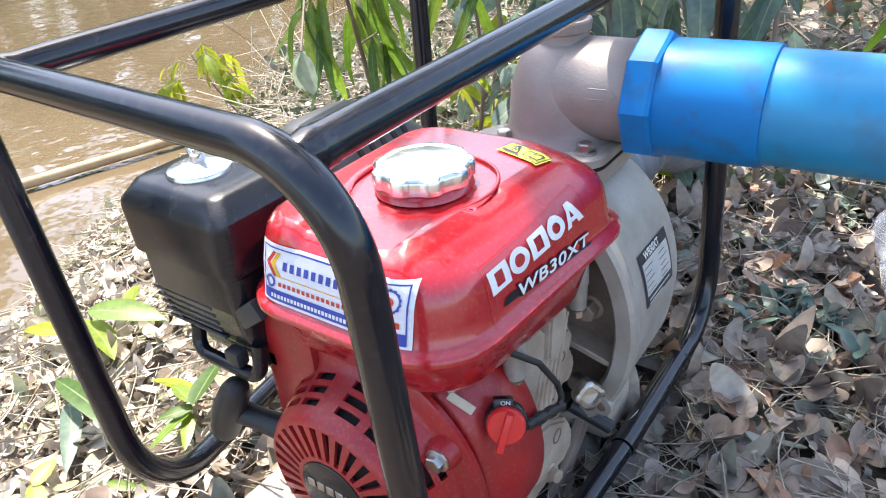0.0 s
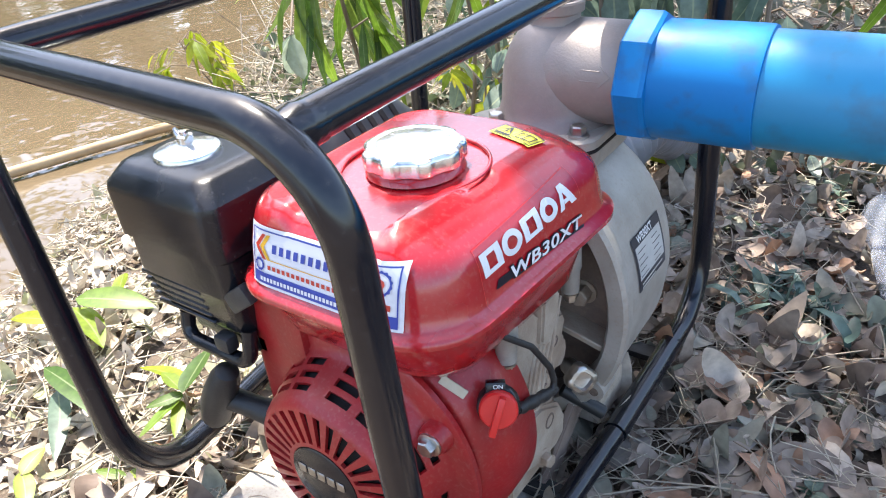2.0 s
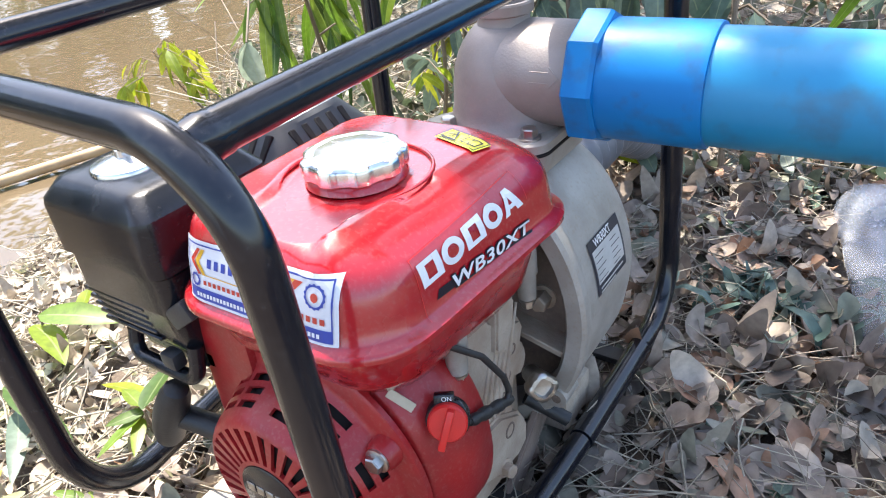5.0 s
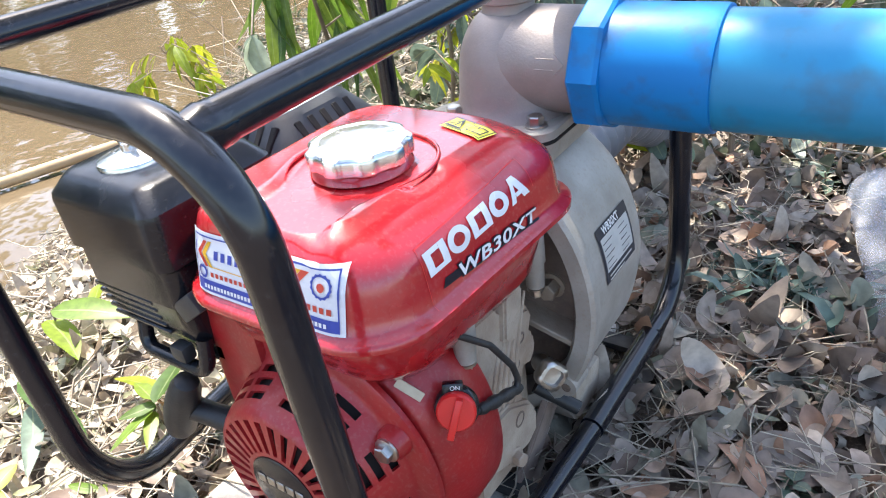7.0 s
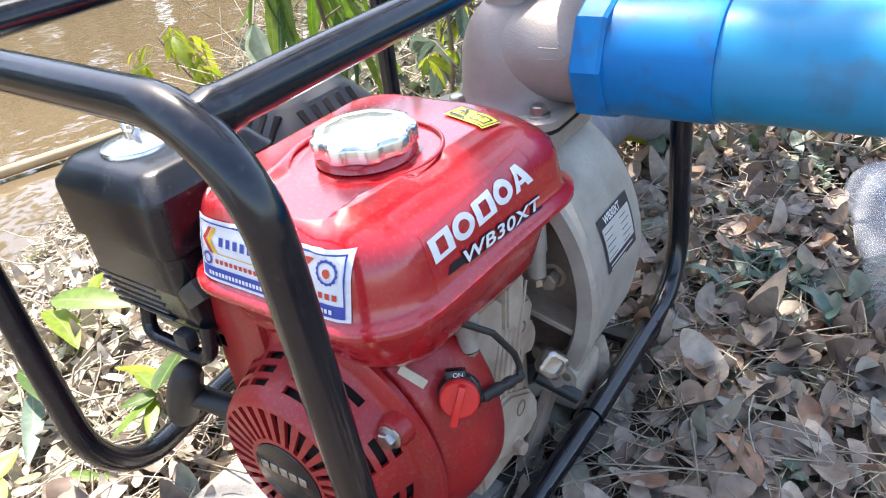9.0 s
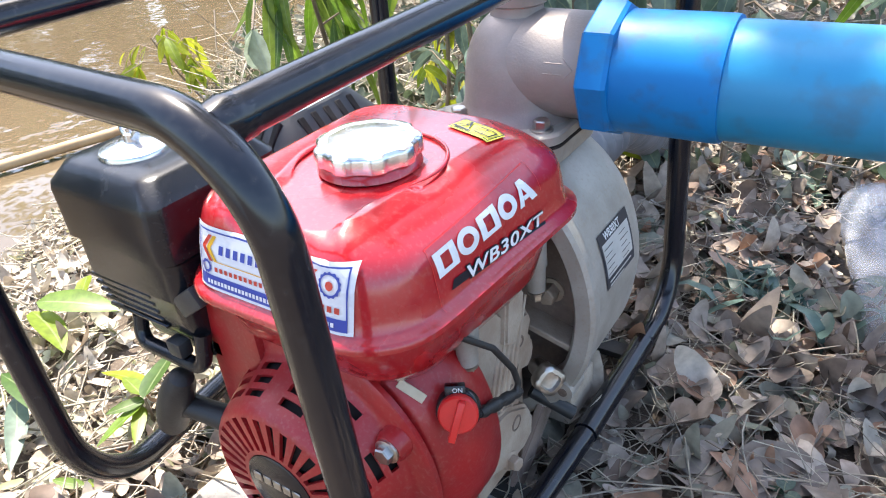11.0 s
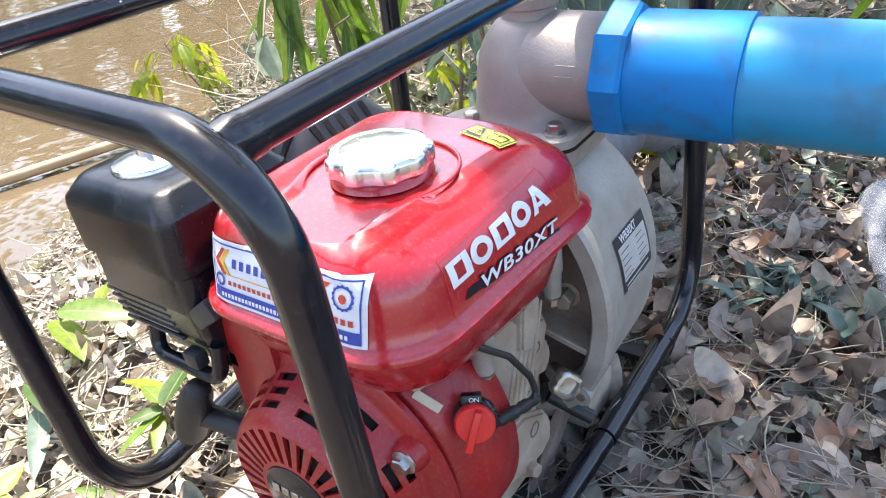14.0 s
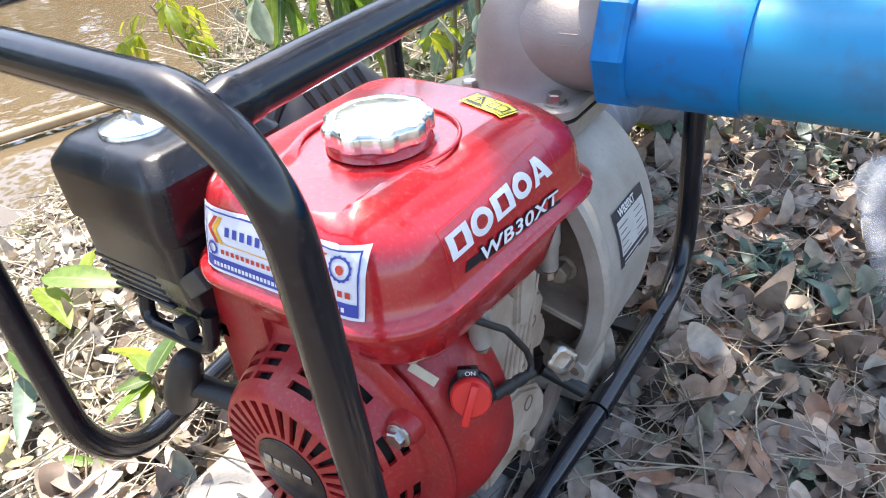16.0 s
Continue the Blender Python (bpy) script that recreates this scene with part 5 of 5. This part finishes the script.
def back_site(rng):
    x, y = rng.uniform(-2.4, 3.2), rng.uniform(2.5, 6.5)
    if x < shore(y):
        x = shore(y) + rng.random()
    return (x, y, ground_z(x, y) + 0.75 * rng.random() ** 1.5 * min(1, (y - 2.3) / 1.6)), 0.7 + 0.6 * rng.random()


tagged(new("thicket", cloud_mesh("thicket", *leaf_cloud(9000, back_site, 0.095, 0.04, 17, 0.9), GREENERY)),
       "dense green thicket at the back of the bank", "thicket", kind="stuff")
tagged(new("undergrowth", cloud_mesh("undergrowth", *leaf_cloud(13000, far_site, 0.058, 0.024, 13, 0.8), GREENERY)),
       "tangled low green and dry undergrowth", "undergrowth", kind="stuff")


def straws(n, site, seed, length, thick, lift):
    rng = np.random.default_rng(seed)
    v, f = [], []
    for i in range(n):
        (x, y, z), s = site(rng)
        a, L = rng.uniform(0, 2 * math.pi), length * rng.uniform(0.4, 1.3)
        d = np.array((math.cos(a), math.sin(a), rng.normal(0, lift)))
        nrm = np.array((-d[1], d[0], 0))
        bow = rng.normal(0, 0.15) * L
        r = thick * rng.uniform(0.6, 1.3)
        k = len(v)
        for t in (0, 0.33, 0.66, 1):
            c = np.array((x, y, z + 0.008)) + d * (t - 0.5) * L + nrm * bow * (t * (1 - t)) * 4 + np.array((0, 0, abs(lift) * L * 0.3 * t * (1 - t)))
            for q in range(3):
                b = 2.09 * q
                v.append(tuple(c + nrm * r * math.cos(b) + np.array((0, 0, r * math.sin(b)))))
        for t in range(3):
            for q in range(3):
                f.append((k + t * 3 + q, k + t * 3 + (q + 1) % 3, k + t * 3 + 3 + (q + 1) % 3, k + t * 3 + 3 + q))
    return v, f


tagged(new("dry_straw", cloud_mesh("dry_straw", *straws(4900, near_site, 21, 0.11, 0.0008, 0.15), STRAW)), "dry grass stalks and twigs in the litter", "straw", kind="stuff")
tagged(new("bank_straw", cloud_mesh("bank_straw", *straws(3000, bank_site, 22, 0.12, 0.0012, 0.14), STRAW)), "dry stalks scattered on the bank", "straw", kind="stuff")
tagged(new("dry_stems", cloud_mesh("dry_stems", *straws(3200, far_site, 23, 0.36, 0.0016, 0.5), STRAW)), "tangle of dry stems and vines", "dry stems", kind="stuff")

# ---------------------------------------------------------------- loose things
stick = finish("driftwood_stick", tube([(-1.93, 0.0, -0.062), (-1.81, 0.34, -0.058), (-1.70, 0.645, -0.052), (-1.605, 0.93, -0.05), (-1.50, 1.20, -0.045), (-1.36, 1.55, -0.02)], [0.011, 0.0125, 0.013, 0.0125, 0.0115, 0.009], 12), PALE_STICK)
tagged(stick, "long pale bare stick lying along the waterline", "stick")

# curled green leaves of a creeper in the litter
def creeper_site(rng):
    x, y = -0.09 + rng.normal(0, 0.055), 0.77 + rng.normal(0, 0.03)
    return (x, y, ground_z(x, y) + 0.022 + 0.022 * rng.random()), 0.7 + 0.5 * rng.random()


tagged(new("creeper_leaves", cloud_mesh("creeper_leaves", *leaf_cloud(32, creeper_site, 0.055, 0.012, 31, 0.55), TEAL_LEAF)), "curled blue-green creeper leaves among dead leaves", "creeper", kind="stuff")

# bottle
bottle = thing("plastic_bottle", (0.03, 0.90, 0.0), "empty clear plastic bottle lying in dead leaves", "bottle")
B0, B1 = Vector((-0.006, 1.028, 0.047)), Vector((0.083, 0.698, 0.026))
BL = (B1 - B0).length
prof = [(0.001, 0.010), (0.020, 0.006), (0.034, 0.004), (0.0420, 0.014), (0.0435, 0.032), (0.0425, 0.056), (0.0390, 0.074), (0.0375, 0.084), (0.0395, 0.096), (0.0420, 0.112), (0.0425, 0.150), (0.0412, 0.154), (0.0425, 0.158),
        (0.0430, 0.205), (0.0415, 0.210), (0.0430, 0.215), (0.0432, 0.245), (0.0410, 0.264), (0.0350, 0.283), (0.0250, BL - 0.040), (0.0165, BL - 0.028), (0.0135, BL - 0.022)]
def facets(a, h):
    """Six flattened panels along the body, and dents."""
    k = (a * 6 / (2 * math.pi)) % 1 - 0.5
    flat = math.cos(math.pi / 6) / math.cos(k * math.pi / 3) if 0.09 < h < 0.25 else 1
    return flat * (1 + 0.06 * math.sin(2 * a + 1) * math.exp(-((h - 0.15) / 0.06) ** 2) - 0.07 * math.exp(-((a - 2.2) / 0.5) ** 2 - ((h - 0.11) / 0.03) ** 2))


part("bottle_body", lathe(prof, axis(B0, B1 - B0), 40, facets, False), CLEAR, bottle, "clear crumpled plastic", angle=60)
part("neck_ring", lathe([(0.0136, BL - 0.019), (0.0140, BL - 0.018), (0.0140, BL - 0.0145), (0.0132, BL - 0.014)], axis(B0, B1 - B0), 28), RED_KNOB, bottle, "red cap ring on the neck")
part("neck_thread", lathe([(0.0125, BL - 0.013), (0.0128, BL - 0.010), (0.0135, BL - 0.008), (0.0125, BL - 0.005), (0.0130, BL - 0.003), (0.0122, BL), (0.0105, BL), (0.0105, BL - 0.012)], axis(B0, B1 - B0), 28), CLEAR, bottle)


def fallen(at, yaw, length, width, material, label, tilt=0.0, droop=0.2, tip=0.8, seed=0):
    me = leaf_mesh("fallen_leaf", length, width, material, droop, 0.15, 0.03, 7, tip, seed)
    ob = new("fallen_leaf", me)
    ob.matrix_basis = pose(at[0], at[1], ground_z(at[0], at[1]) + at[2], tilt, 0, yaw)
    return tagged(ob, label, "leaf", "fallen leaves")


fallen((0.097, 0.632, 0.036), 86, 0.088, 0.038, DARK_LEAF, "large dark brown fallen leaf beside the bottle neck", 6, 0.1)
fallen((-0.118, 0.620, 0.022), -10, 0.070, 0.036, BROWN_LEAF, "reddish brown fallen leaf with curled edge", 4, 0.25)
fallen((-0.070, 0.485, 0.020), 60, 0.055, 0.034, GREY_LEAF, "round grey fallen leaf on the litter", 3, 0.15, 0.5)
fallen((-0.035, 0.475, 0.022), 20, 0.060, 0.036, GREY_LEAF, "round grey fallen leaf on the litter", 3, 0.15, 0.5, 1)
fallen((-0.060, 0.530, 0.020), 100, 0.055, 0.032, GREY_LEAF, "round grey fallen leaf on the litter", 3, 0.2, 0.5, 2)
fallen((0.020, 0.545, 0.020), 130, 0.075, 0.042, GREY_LEAF, "broad pale grey fallen leaf", 2, 0.2, 0.7, 3)
fallen((-0.150, 0.500, 0.020), 150, 0.085, 0.022, GREY_LEAF, "long pale dry fallen leaf beside the frame", 5, 0.3, 0.7, 4)
fallen((0.075, 0.600, 0.020), 70, 0.08, 0.042, GREY_LEAF, "broad pale grey fallen leaf", 2, 0.25, 0.7, 5)
fallen((-0.040, 0.42, 0.020), 110, 0.07, 0.036, BROWN_LEAF, "reddish brown fallen leaf with curled edge", 4, 0.3, 0.7, 6)

# far bank woods over the water
def wood_site(rng):
    k = int(rng.integers(12))
    cy, h = -9 + 2.9 * k, 5.2 + 2.0 * math.sin(2.3 * k)
    z = h * rng.random() ** 0.8
    w = 0.5 + 1.1 * math.sin(math.pi * min(1, z / h))
    return (-13 + rng.normal(0, 0.8), cy + rng.normal(0, w), z), 1.0


tagged(new("far_woods", cloud_mesh("far_woods", *leaf_cloud(6500, wood_site, 0.60, 0.30, 31, 1.2), CANOPY)), "dark green trees on the far bank of the pond", "woods", kind="stuff")
